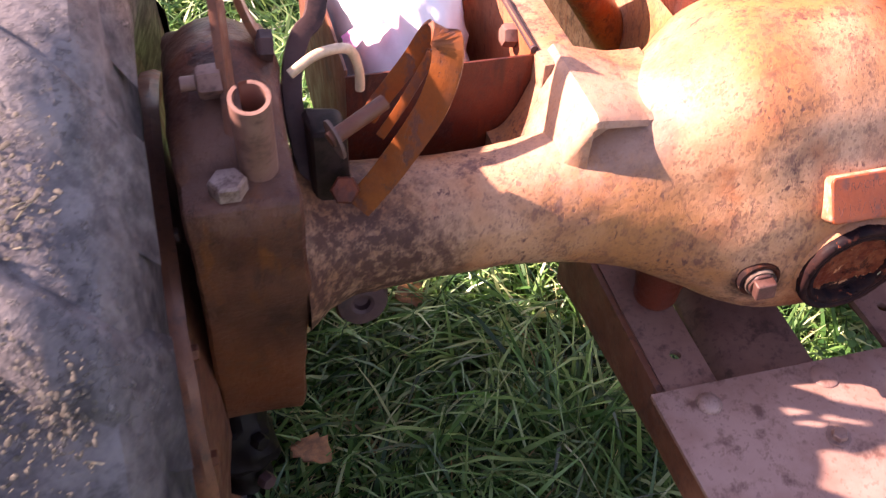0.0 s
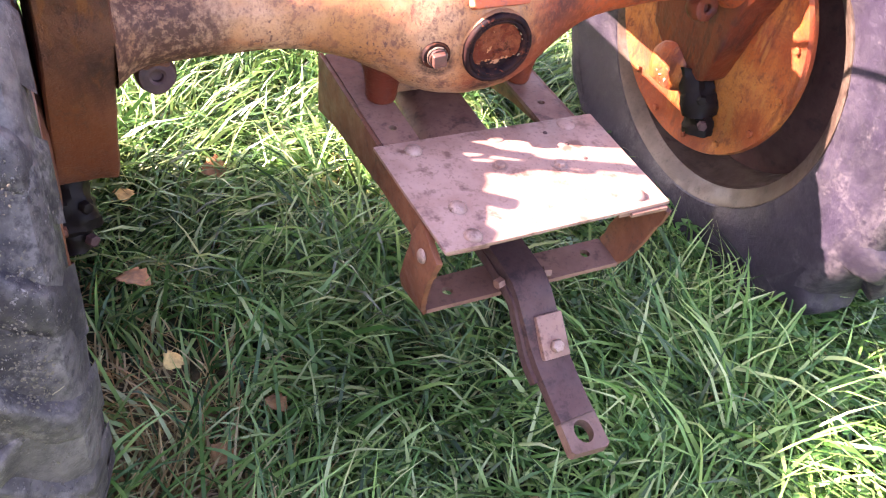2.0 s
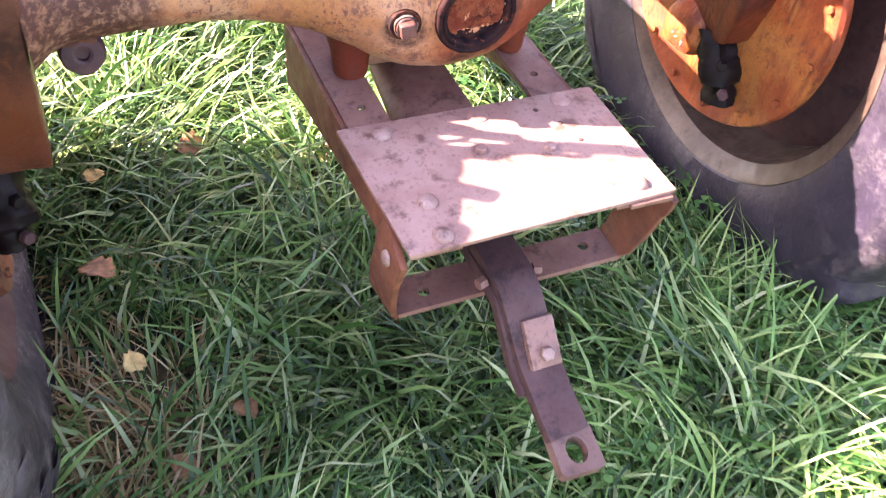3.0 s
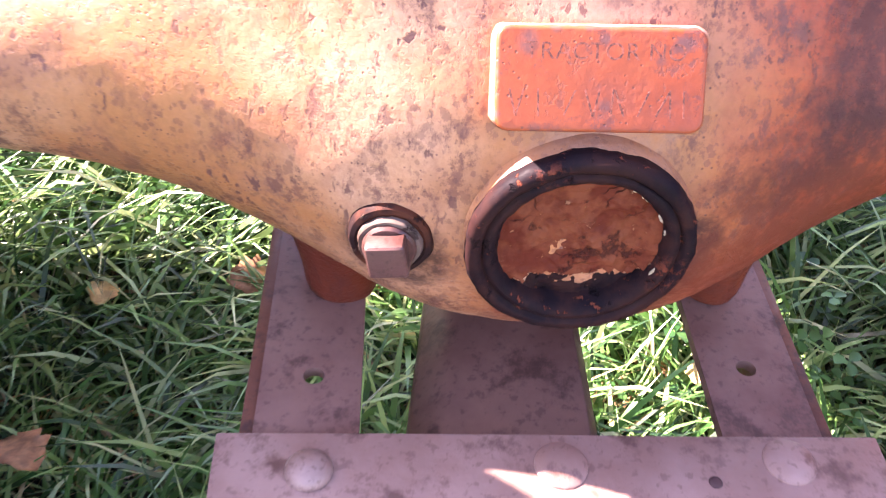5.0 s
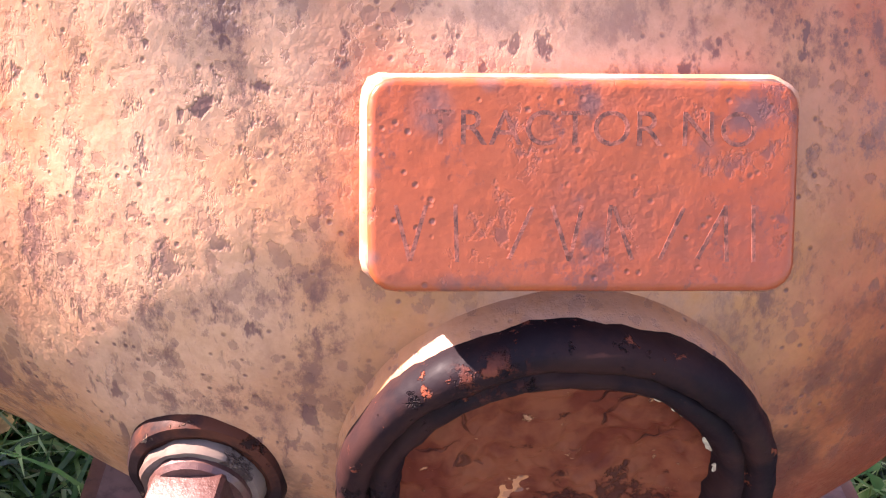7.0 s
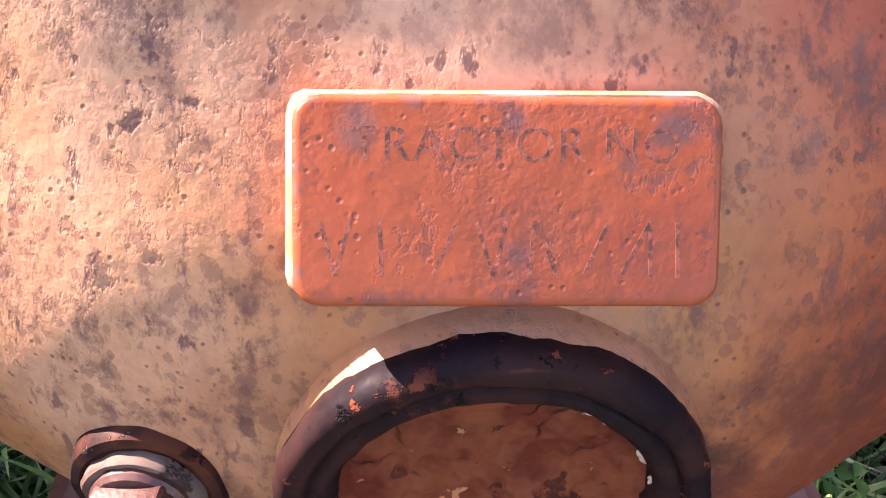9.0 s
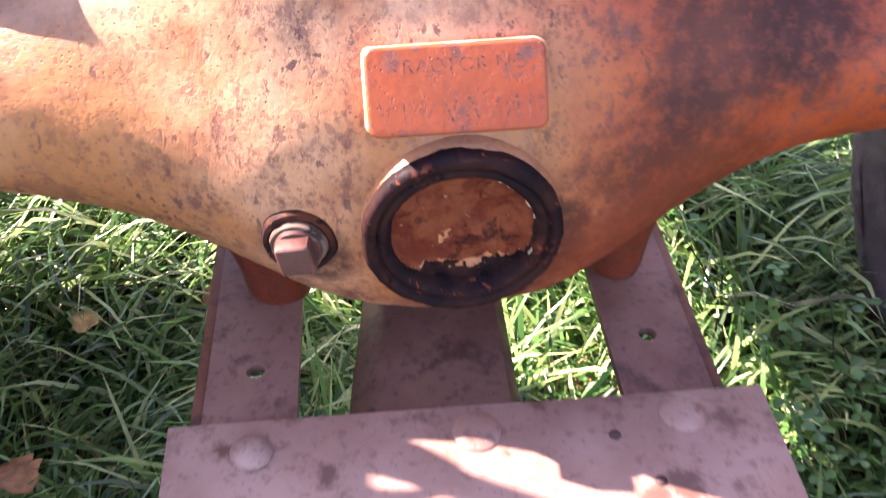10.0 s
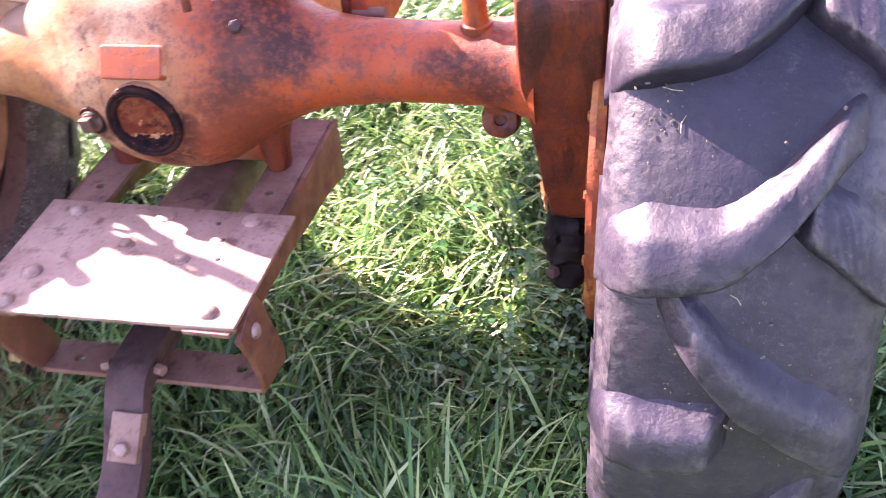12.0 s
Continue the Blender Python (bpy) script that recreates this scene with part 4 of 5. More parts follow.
def build_right_fittings():
    p = case_right
    part("fender_post", rod([(0.445, 0.165, 0.765), (0.445, 0.165, 0.80), (0.436, 0.175, 1.02)], [0.021, 0.0165, 0.0155], 18), PAINT_DISC, p, "orange round post on the axle")
    part("post_collar", lathe([(0.017, 0), (0.0215, 0.002), (0.0215, 0.014), (0.017, 0.016)], 20, Matrix.Translation((0.445, 0.165, 0.775))), PAINT_DISC, p)
    part("brake_drum", lathe([(0.0, -0.05), (0.055, -0.05), (0.06, -0.04), (0.06, 0.03), (0.05, 0.045), (0.0, 0.05)], 36, toward((0.14, 0.20, 0.870), (0.95, 0.1, 0.05))), PAINT_RED, p, "round red-orange brake drum")
    part("bracket_arm", sweep(arc([(0.247, 0.23, 0.72), (0.247, 0.24, 0.80), (0.250, 0.24, 0.93)], 5), 0.016, 0.005, (0, 1, 0), 0.001), PAINT_RED, p)
    part("spring_pin", rod([(0.247, 0.24, 0.765), (0.300, 0.24, 0.765)], 0.010), RUST_RAIL, p)


build_right_fittings()


def build_wheel(side):
    old = side < 0
    mat = RUBBER_OLD if old else RUBBER
    mid = 0.782 if old else 0.77
    m = toward((side * mid, WH_Y, WH_Z), (side, 0, 0))
    # steel rim and dish; along < 0 is the tractor's side
    prof = [(0.302, -0.100), (0.316, -0.110), (0.330, -0.121), (0.337, -0.124), (0.339, -0.118), (0.335, -0.110), (0.330, -0.095), (0.325, -0.05), (0.30, -0.02), (0.30, 0.03), (0.325, 0.06), (0.332, 0.11),
            (0.342, 0.124), (0.334, 0.124), (0.318, 0.112), (0.300, 0.06), (0.288, 0.03), (0.288, -0.02), (0.302, -0.06)]
    # the left rim takes the dark steel to paint the shade it sits in
    rim = part("wheel_rim", lathe(prof, 72, m, closed=True), RUST_DARK if old else RIM_PAINT, tractor, "rusty steel wheel rim, darkened for the shade around it" if old else "dirty cream steel wheel rim with rust")
    # dark disc paints the shadow gap between drum and rim
    part("wheel_disc", lathe([(0.0, 0.02), (0.10, 0.02), (0.18, -0.01), (0.25, 0.0), (0.292, 0.012), (0.292, 0.020), (0.25, 0.010), (0.18, 0.0), (0.10, 0.03), (0.0, 0.03)], 48, m, closed=False), RUST_DARK, rim)
    # tyre carcass
    wall = ((0.385, -0.143), (0.430, -0.147), (0.475, -0.143), (0.510, -0.136)) if old else ((0.385, -0.132), (0.430, -0.137), (0.475, -0.140), (0.510, -0.138))
    prof = [(0.326, -0.110), (0.341, -0.125), *wall, (0.532, -0.122), (0.543, -0.095), (0.549, -0.05), (0.551, 0.0), (0.549, 0.05),
            (0.543, 0.095), (0.532, 0.122), (0.510, 0.136), (0.475, 0.143), (0.430, 0.147), (0.385, 0.143), (0.345, 0.128), (0.330, 0.112)]
    bm = lathe(prof, 120, m)
    rough_up(bm, 0.004, 14, side * 3)
    squash(bm)
    tyre = part("tyre", bm, mat, tractor, "worn grey tractor tyre caked with dry dirt" if old else "worn black tractor tyre with deep chevron lugs")
    # chevron lugs, both halves; each follows a bent line across the tread, degrees by metres from the middle, and is steep on one flank
    if old:
        count, lug_h, start = 22, 0.017, 134.0
        lines = {-1: ((-0.050, -5.6), (0.0, 0.0), (0.025, 2.6), (0.055, 5.4), (0.083, 9.0), (0.116, 11.8), (0.152, 14.9)),
                 1: ((-0.066, 12.1), (-0.034, 15.2), (0.010, 18.8), (0.06, 23.4), (0.152, 30.0))}
        profile = ((-1.55, 0.0), (-1.35, 0.30), (-1.15, 0.72), (-0.98, 0.97), (-0.75, 1.03), (-0.30, 0.98), (0.20, 0.90), (0.70, 0.76), (1.10, 0.55), (1.45, 0.30), (1.80, 0.10), (2.15, 0.0))
    else:
        count, lug_h, start = 17, 0.031, 150.6
        lines = {-1: ((-0.098, -12.1), (-0.050, -6.0), (-0.030, -3.0), (0.020, 1.8), (0.080, 2.9), (0.143, 3.2)),
                 1: ((-0.080, -17.5), (-0.070, -13.6), (0.0, -5.6), (0.060, -1.8), (0.088, 0.0), (0.143, 4.2))}
        profile = ((-2.3, 0.0), (-1.9, 0.06), (-1.5, 0.22), (-1.15, 0.56), (-0.85, 0.88), (-0.55, 1.0), (0.0, 1.03), (0.55, 1.02), (0.80, 0.98), (0.93, 0.84), (1.02, 0.45), (1.12, 0.0))
    for half in (-1, 1):
        for k in range(count):
            bm = bmesh.new()
            rings = []
            steps = 26
            line = lines[half]
            w0, w1 = line[0][0], line[-1][0]
            if not old and (k % 2 == 0) == (half > 0):
                w0 = 0.035 if half > 0 else 0.0
            for s in range(steps + 1):
                u = s / steps
                w = w0 + (w1 - w0) * u
                ang = radians(start + 360 * k / count + sum(lerp_table(line, w + d) for d in (-0.012, -0.006, 0.0, 0.006, 0.012)) / 5)
                base = lerp_table([(0, 0.549), (0.05, 0.547), (0.095, 0.541), (0.122, 0.526), (0.140, 0.495), (0.152, 0.470)], abs(w)) - 0.006
                h = lug_h * (min(1.0, 0.04 + u * 6) if u < 0.84 else max(0.12, 1 - (u - 0.84) * 4.5)) + 0.006
                half_a = (0.022 + 0.006 * u if old else 0.026 + 0.010 * u) / 0.55
                row = []
                for da, hh in profile:
                    wob = 0.0030 * noise.noise(Vector((k * 3.1 + da, u * 6, half * 2 + side))) + 0.0012 * noise.noise(Vector((k * 7.7 + da * 3, u * 21, half + 5)))
                    r = base + h * hh + wob
                    th = ang + da * half_a + 0.006 * noise.noise(Vector((k * 5.3, u * 9 + da, side * 4)))
                    row.append(bm.verts.new((side * (mid + w * half), WH_Y + r * math.cos(th), WH_Z + r * math.sin(th))))
                rings.append(row)
            for p, q in zip(rings, rings[1:]):
                for j in range(11):
                    bm.faces.new((p[j], p[j + 1], q[j + 1], q[j]))
            bm.faces.new(rings[0]), bm.faces.new(rings[-1][::-1])
            bmesh.ops.recalc_face_normals(bm, faces=bm.faces[:])
            squash(bm)
            part("tread_lug", bm, mat, tyre, angle=50)


def squash(bm):
    """The loaded tyre is flat where it stands on the ground."""
    for v in bm.verts:
        if v.co.z < 0.03:
            v.co.z = 0.03 - (0.03 - v.co.z) * 0.25


build_wheel(-1)
build_wheel(1)


def tread_radius(side, x):
    w = abs(abs(x) - (0.782 if side < 0 else 0.77))
    return lerp_table([(0, 0.549), (0.05, 0.547), (0.095, 0.541), (0.122, 0.530), (0.136, 0.508)], w)


def build_tyre_dirt():
    """Dry mud crumbs and straw stuck in the tread of the left tyre, a few bits on the right one."""
    rng = random.Random(21)
    mud = plain("dried_mud", (0.095, 0.080, 0.064), 0.95, 0, 0.4, 200)
    straw = plain("straw_bits", (0.30, 0.25, 0.17), 0.9)
    for side, count, straws, spots in ((-1, 3200, 14, ((118, -0.70, 3, 0.02), (131, -0.68, 2, 0.02), (133, -0.73, 3, 0.03), (126, -0.75, 3, 0.03), (146, -0.70, 4, 0.03), (158, -0.70, 5, 0.03), (171, -0.69, 4, 0.02))), (1, 260, 5, ((138, 0.69, 4, 0.02), (150, 0.80, 7, 0.05), (163, 0.74, 4, 0.03), (170, 0.80, 5, 0.04)))):
        tyre = [o for o in tractor.children if o.name.startswith("tyre") and "label" in o and (("grey" in o["label"]) == (side < 0))][0]
        bm = bmesh.new()
        for _ in range(count):
            a, x, sa, sx = rng.choice(spots)
            th, x = radians(rng.gauss(a, sa)), rng.gauss(x, sx)
            if abs(x) < (0.668 if side < 0 else 0.655):
                continue
            r = tread_radius(side, x) + rng.choice((0.0, 0.004, 0.010, 0.015)) + rng.uniform(-0.001, 0.003)
            s = rng.choice((0.0005, 0.0006, 0.0007, 0.0009, 0.0014)) * rng.uniform(0.7, 1.3)
            m = toward((x, WH_Y + r * math.cos(th), WH_Z + r * math.sin(th)), (0, math.cos(th), math.sin(th))) @ Matrix.Rotation(rng.uniform(0, 3), 4, "Z") @ Matrix.Diagonal((s * rng.uniform(0.8, 2.2), s * rng.uniform(0.8, 1.4), s * 0.6, 1))
            bmesh.ops.create_icosphere(bm, subdivisions=1, radius=1, matrix=m)
        tagged(part("dried_mud", bm, mud, tyre, "crumbs of dried mud"), kind="stuff")
        bm = bmesh.new()
        for _ in range(straws):
            a, x, sa, sx = rng.choice(spots)
            th, x = radians(rng.gauss(a, sa)), rng.gauss(x, sx * 0.6)
            r = tread_radius(side, x) + 0.003
            p = Vector((x, WH_Y + r * math.cos(th), WH_Z + r * math.sin(th)))
            d = Vector((rng.uniform(-1, 1), rng.uniform(-1, 1), rng.uniform(-1, 1)))
            out = Vector((0, math.cos(th), math.sin(th)))
            d = (d - out * d.dot(out)).normalized() * rng.uniform(0.004, 0.010)
            bend = d.cross(out).normalized() * rng.uniform(-0.003, 0.003) + out * rng.uniform(0.0, 0.002)
            bm2 = rod([p - d, p + bend, p + d], [0.0006, 0.0006, 0.0004], 5)
            bm = join(bm, bm2)
        tagged(part("straw_bits", bm, straw, tyre, "bits of dry straw"), kind="stuff")


build_tyre_dirt()


# ---- drawbar frame ----
def lean(c):
    """The frame hangs slightly lower on one side."""
    return Vector((c.x, c.y, c.z - 0.022 * c.x))


def holed_plate(x0, x1, y0, y1, z0, z1, holes, nx, ny):
    """A flat bar with round holes: a grid with the cells at the holes opened and rounded."""
    bm = bmesh.new()
    # outline with holes through a triangulated fill
    edges = []
    def ring(pts):
        vs = [bm.verts.new((x, y, z1)) for x, y in pts]
        es = [bm.edges.new((vs[i], vs[(i + 1) % len(vs)])) for i in range(len(vs))]
        edges.extend(es)
    ring([(x0, y0), (x1, y0), (x1, y1), (x0, y1)])
    for hx, hy, r in holes:
        ring([(hx + r * math.cos(2 * math.pi * k / 16), hy + r * math.sin(2 * math.pi * k / 16)) for k in range(16)])
    bmesh.ops.triangle_fill(bm, edges=edges, use_beauty=True)
    ex = bmesh.ops.extrude_face_region(bm, geom=bm.faces[:])
    for v in ex["geom"]:
        if isinstance(v, bmesh.types.BMVert):
            v.co.z = z0
    bmesh.ops.recalc_face_normals(bm, faces=bm.faces[:])
    return bm


def build_drawbar():
    top = 0.556
    # two angle-iron rails under the axle
    bm = holed_plate(-0.176, -0.115, -0.200, 0.30, top - 0.014, top - 0.006, [(-0.144, 0.076, 0.0065), (-0.138, 0.17, 0.0065)], 1, 1)
    first = part("drawbar_rail", warp(bm, lean), RUST_RAIL, tractor, "rusty angle-iron drawbar rail with bolt holes")
    part("rail_web", warp(slab([(0.31, 0.548), (0.30, 0.440), (0.22, 0.460), (0.02, 0.485), (-0.16, 0.495), (-0.16, 0.548)], 0, -0.184, -0.176, 0.0015), lean), RUST_ORANGE, first)
    bm = holed_plate(0.100, 0.161, -0.200, 0.30, top - 0.014, top - 0.006, [(0.129, 0.088, 0.0065), (0.128, 0.18, 0.0065)], 1, 1)
    second = part("drawbar_rail", warp(bm, lean), RUST_RAIL, tractor, "rusty angle-iron drawbar rail with bolt holes")
    part("rail_web", warp(slab([(0.31, 0.548), (0.30, 0.440), (0.22, 0.460), (0.02, 0.485), (-0.16, 0.495), (-0.16, 0.548)], 0, 0.161, 0.169, 0.0015), lean), RUST_ORANGE, second)
    # top plate
    bm = slab([(-0.195, 0.030), (-0.188, -0.211), (0.188, -0.200), (0.190, 0.032)], 2, top - 0.006, top, 0.0012)
    bmesh.ops.subdivide_edges(bm, edges=bm.edges[:], cuts=3, use_grid_fill=True)
    warp(bm, lambda c: lean(Vector((c.x, c.y, c.z + 0.0015 * noise.noise(c * 9)))))
    plate = part("drawbar_plate", bm, RUST_PLATE, tractor, "flat rusty steel plate bolted over the drawbar")
    for x, y, kind in ((-0.141, 0.005, "round"), (-0.029, -0.061, "hex"), (0.064, -0.081, "hex"), (-0.133, -0.132, "round"), (-0.138, -0.191, "round"), (0.144, -0.176, "round"), (0.132, 0.014, "flat"), (-0.001, 0.010, "flat")):
        bm = {"round": lambda: domed(0.0135, 0.008), "hex": lambda: join(hexagon(0.0085, 0.008), lathe([(0.0125, 0), (0.0125, 0.002), (0, 0.002)], 20)), "flat": lambda: domed(0.0155, 0.004)}[kind]()
        bm.transform(Matrix.Translation(lean(Vector((x, y, top)))))
        part("plate_bolt", bm, BOLT if kind != "flat" else RUST_PLATE, plate)
    for x, y in ((0.105, -0.035), (0.085, 0.0), (0.115, -0.075)):
        bm = domed(0.004, 0.002)
        bm.transform(Matrix.Translation(lean(Vector((x, y, top)))))
        part("weld_spatter", bm, RUST_DARK, plate)
    # packing strips under the rear edge
    for x0, x1 in ((-0.182, -0.118), (0.118, 0.182)):
        part("packing_strip", warp(box((x0, -0.206, top - 0.013), (x1, -0.16, top - 0.0062), 0.001), lean), RUST_RAIL, plate)
    # bent strap that carries the drawbar: it leans back from the plate to its foot
    floor_z = 0.386
    bm = holed_plate(-0.170, 0.172, -0.157, -0.097, floor_z - 0.004, floor_z + 0.004, [(-0.124, -0.130, 0.0085), (0.130, -0.122, 0.0085)], 1, 1)
    sling = part("drawbar_strap", bm, RUST_RAIL, tractor, "flat strap under the drawbar plate, brown with rust")
    for sx in (-1, 1):
        line = [(sx * x, y, z) for x, y, z in ((0.1745, -0.124, floor_z - 0.004), (0.183, -0.130, 0.405), (0.190, -0.146, 0.455), (0.191, -0.160, 0.510), (0.187, -0.168, top - 0.014))]
        bm = sweep(arc(line, 4), [0.030] * 4 + [0.034] * 8 + [0.038] * 5, 0.0045, (0, 1, -0.25), 0.0012)
        part("strap_side", rough_up(bm, 0.0012, 40), RUST_ORANGE, sling, "orange rusty side of the strap")
    for x in (-0.197, 0.196):
        bm = domed(0.011, 0.006)
        bm.transform(toward((x, -0.166, 0.516), (math.copysign(1, x), 0, 0.1)))
        part("strap_rivet", bm, BOLT, sling)
    # swinging drawbar with its step and eye, on a second bar
    line = arc([(-0.014, 0.20, 0.423), (-0.014, 0.0, 0.421), (-0.013, -0.135, 0.420), (-0.012, -0.178, 0.413), (-0.009, -0.212, 0.382), (-0.005, -0.245, 0.345), (-0.001, -0.280, 0.319), (0.002, -0.318, 0.298), (0.004, -0.345, 0.286)], 5)
    bar = part("drawbar", sweep(line, 0.0300, 0.0105, (1, 0, 0), 0.0015), RUST_DARK, tractor, "dark brown stepped steel drawbar")
    line = arc([(-0.016, -0.02, 0.4005), (-0.016, -0.165, 0.3995), (-0.014, -0.205, 0.370), (-0.010, -0.245, 0.323), (-0.006, -0.275, 0.303)], 5)
    part("lower_bar", sweep(line, 0.0300, 0.010, (1, 0, 0), 0.0015), RUST_DARK, bar)
    # rubbed end with the eye
    hole = [(0.0150 * math.cos(2 * math.pi * k / 20), 0.0185 * math.sin(2 * math.pi * k / 20)) for k in range(20)]
    bm = bmesh.new()
    es = []
    for pts in ([(-0.032, -0.026), (-0.027, -0.031), (0.027, -0.031), (0.032, -0.026), (0.031, 0.030), (-0.031, 0.030)], hole):
        vs = [bm.verts.new((x, y, 0.0105)) for x, y in pts]
        es += [bm.edges.new((vs[i], vs[(i + 1) % len(vs)])) for i in range(len(vs))]
    bmesh.ops.triangle_fill(bm, edges=es, use_beauty=True)
    ex = bmesh.ops.extrude_face_region(bm, geom=bm.faces[:])
    for v in ex["geom"]:
        if isinstance(v, bmesh.types.BMVert):
            v.co.z = -0.0105
    bmesh.ops.recalc_face_normals(bm, faces=bm.faces[:])
    bm.transform(Matrix.Translation((0.006, -0.366, 0.2735)) @ Matrix.Rotation(radians(13), 4, "X") @ Matrix.Rotation(radians(-3), 4, "Z"))
    part("drawbar_eye", bm, RUST_PALE, bar, "rubbed pale steel end with a pin hole")
    # clamp block with its bolt
    bm = box((-0.0225, -0.034, -0.009), (0.0225, 0.034, 0.009), 0.002)
    block_m = Matrix.Translation((0.001, -0.243, 0.3645)) @ Matrix.Rotation(radians(44), 4, "X")
    bm.transform(block_m)
    part("clamp_block", bm, RUST_RAIL, bar, "small steel clamp block")
    bm = hexagon(0.0105, 0.009)
    bm.transform(block_m @ Matrix.Translation((0.001, -0.016, 0.009)))
    part("clamp_bolt", bm, BOLT, bar)
    for x in (-0.050, 0.023):
        bm = hexagon(0.009, 0.012)
        bm.transform(toward((x, -0.160, 0.416), (math.copysign(1, x + 0.01), -0.3, 0)))
        part("side_bolt", bm, RUST_RAIL, bar)
    # trough under the housing, in front of the plate
    pts = [(-0.078, 0.50), (-0.064, 0.512), (-0.050, 0.520), (0.030, 0.520), (0.038, 0.505), (0.038, 0.46), (0.030, 0.46), (0.030, 0.508), (-0.05, 0.510), (-0.066, 0.500), (-0.08, 0.49)]
    bm = slab(pts, 1, -0.06, 0.32, 0.002)
    part("drawbar_guide", warp(bm, lambda c: Vector((c.x - (0.11 * (0.15 - c.y) if c.x < -0.03 else 0.0), c.y, c.z - 0.03 * max(0, 0.2 - c.y)))), RUST_RAIL, tractor, "brown bent steel drawbar guide")


build_drawbar()


# ---- tool box and bag ----
def build_toolbox():
    x0, x1, y0, y1, z0, z1 = -0.462, -0.276, 0.262, 0.60, 0.60, 0.838
    t = 0.003
    floor_ = part("toolbox", box((x0, y0, z0), (x1, y1, z0 + t), 0.0005), PAINT_SHEET, tractor, "open orange sheet-metal toolbox")
    part("box_wall", box((x0, y0, z0), (x1, y0 + t, z1 - 0.006), 0.0008), PAINT_RED, floor_, "dark red-orange rear wall")
    part("box_wall", box((x0, y1 - t, z0), (x1, y1, z1), 0.0008), PAINT_RED, floor_)
    part("box_wall", box((x0, y0 + t, z0), (x0 + t, y1 - t, z1), 0.0008), RUST_ORANGE, floor_)
    part("box_wall", box((x1 - t, y0 + t, z0), (x1, y1 - t, z1 + 0.004), 0.0008), PAINT_SHEET, floor_)
    part("box_lip", rod([(x1, y0, z1), (x1, y1, z1 + 0.004)], 0.004), RUST_DARK, floor_)
    bm = hexagon(0.012, 0.014)
    bm.transform(toward((x1 - t, 0.31, 0.825), (-1, 0, 0.1)))
    part("box_bolt", bm, RUST_RAIL, floor_)


build_toolbox()


def build_bag():
    bm = bmesh.new()
    bmesh.ops.create_icosphere(bm, subdivisions=5, radius=1)
    for v in bm.verts:
        c = v.co.copy()
        r = 1 + 0.16 * noise.noise(c * 1.7) + 0.08 * abs(noise.noise(c * 4.0 + Vector((3, 0, 0)))) + 0.03 * noise.noise(c * 10)
        v.co = Vector((-0.370 + 0.078 * c.x * r, 0.43 + 0.125 * c.y * r, 0.745 + (0.135 if c.z > 0 else 0.14) * c.z * r))
    ob = new("plastic_bag", mesh_of("plastic_bag", bm, CLOTH, angle=80))
    tagged(ob, "crumpled white plastic bag stuffed in the toolbox", "bag")
    bm = bmesh.new()
    bmesh.ops.create_grid(bm, x_segments=6, y_segments=6, size=0.5)
    for v in bm.verts:
        v.co = Vector((-0.425 + v.co.x * 0.05, 0.335 + v.co.y * 0.03, 0.835 + v.co.x * 0.03 + 0.006 * noise.noise(v.co * 4)))
    part("printed_patch", bm, PINK, ob, "pink printed patch")


build_bag()


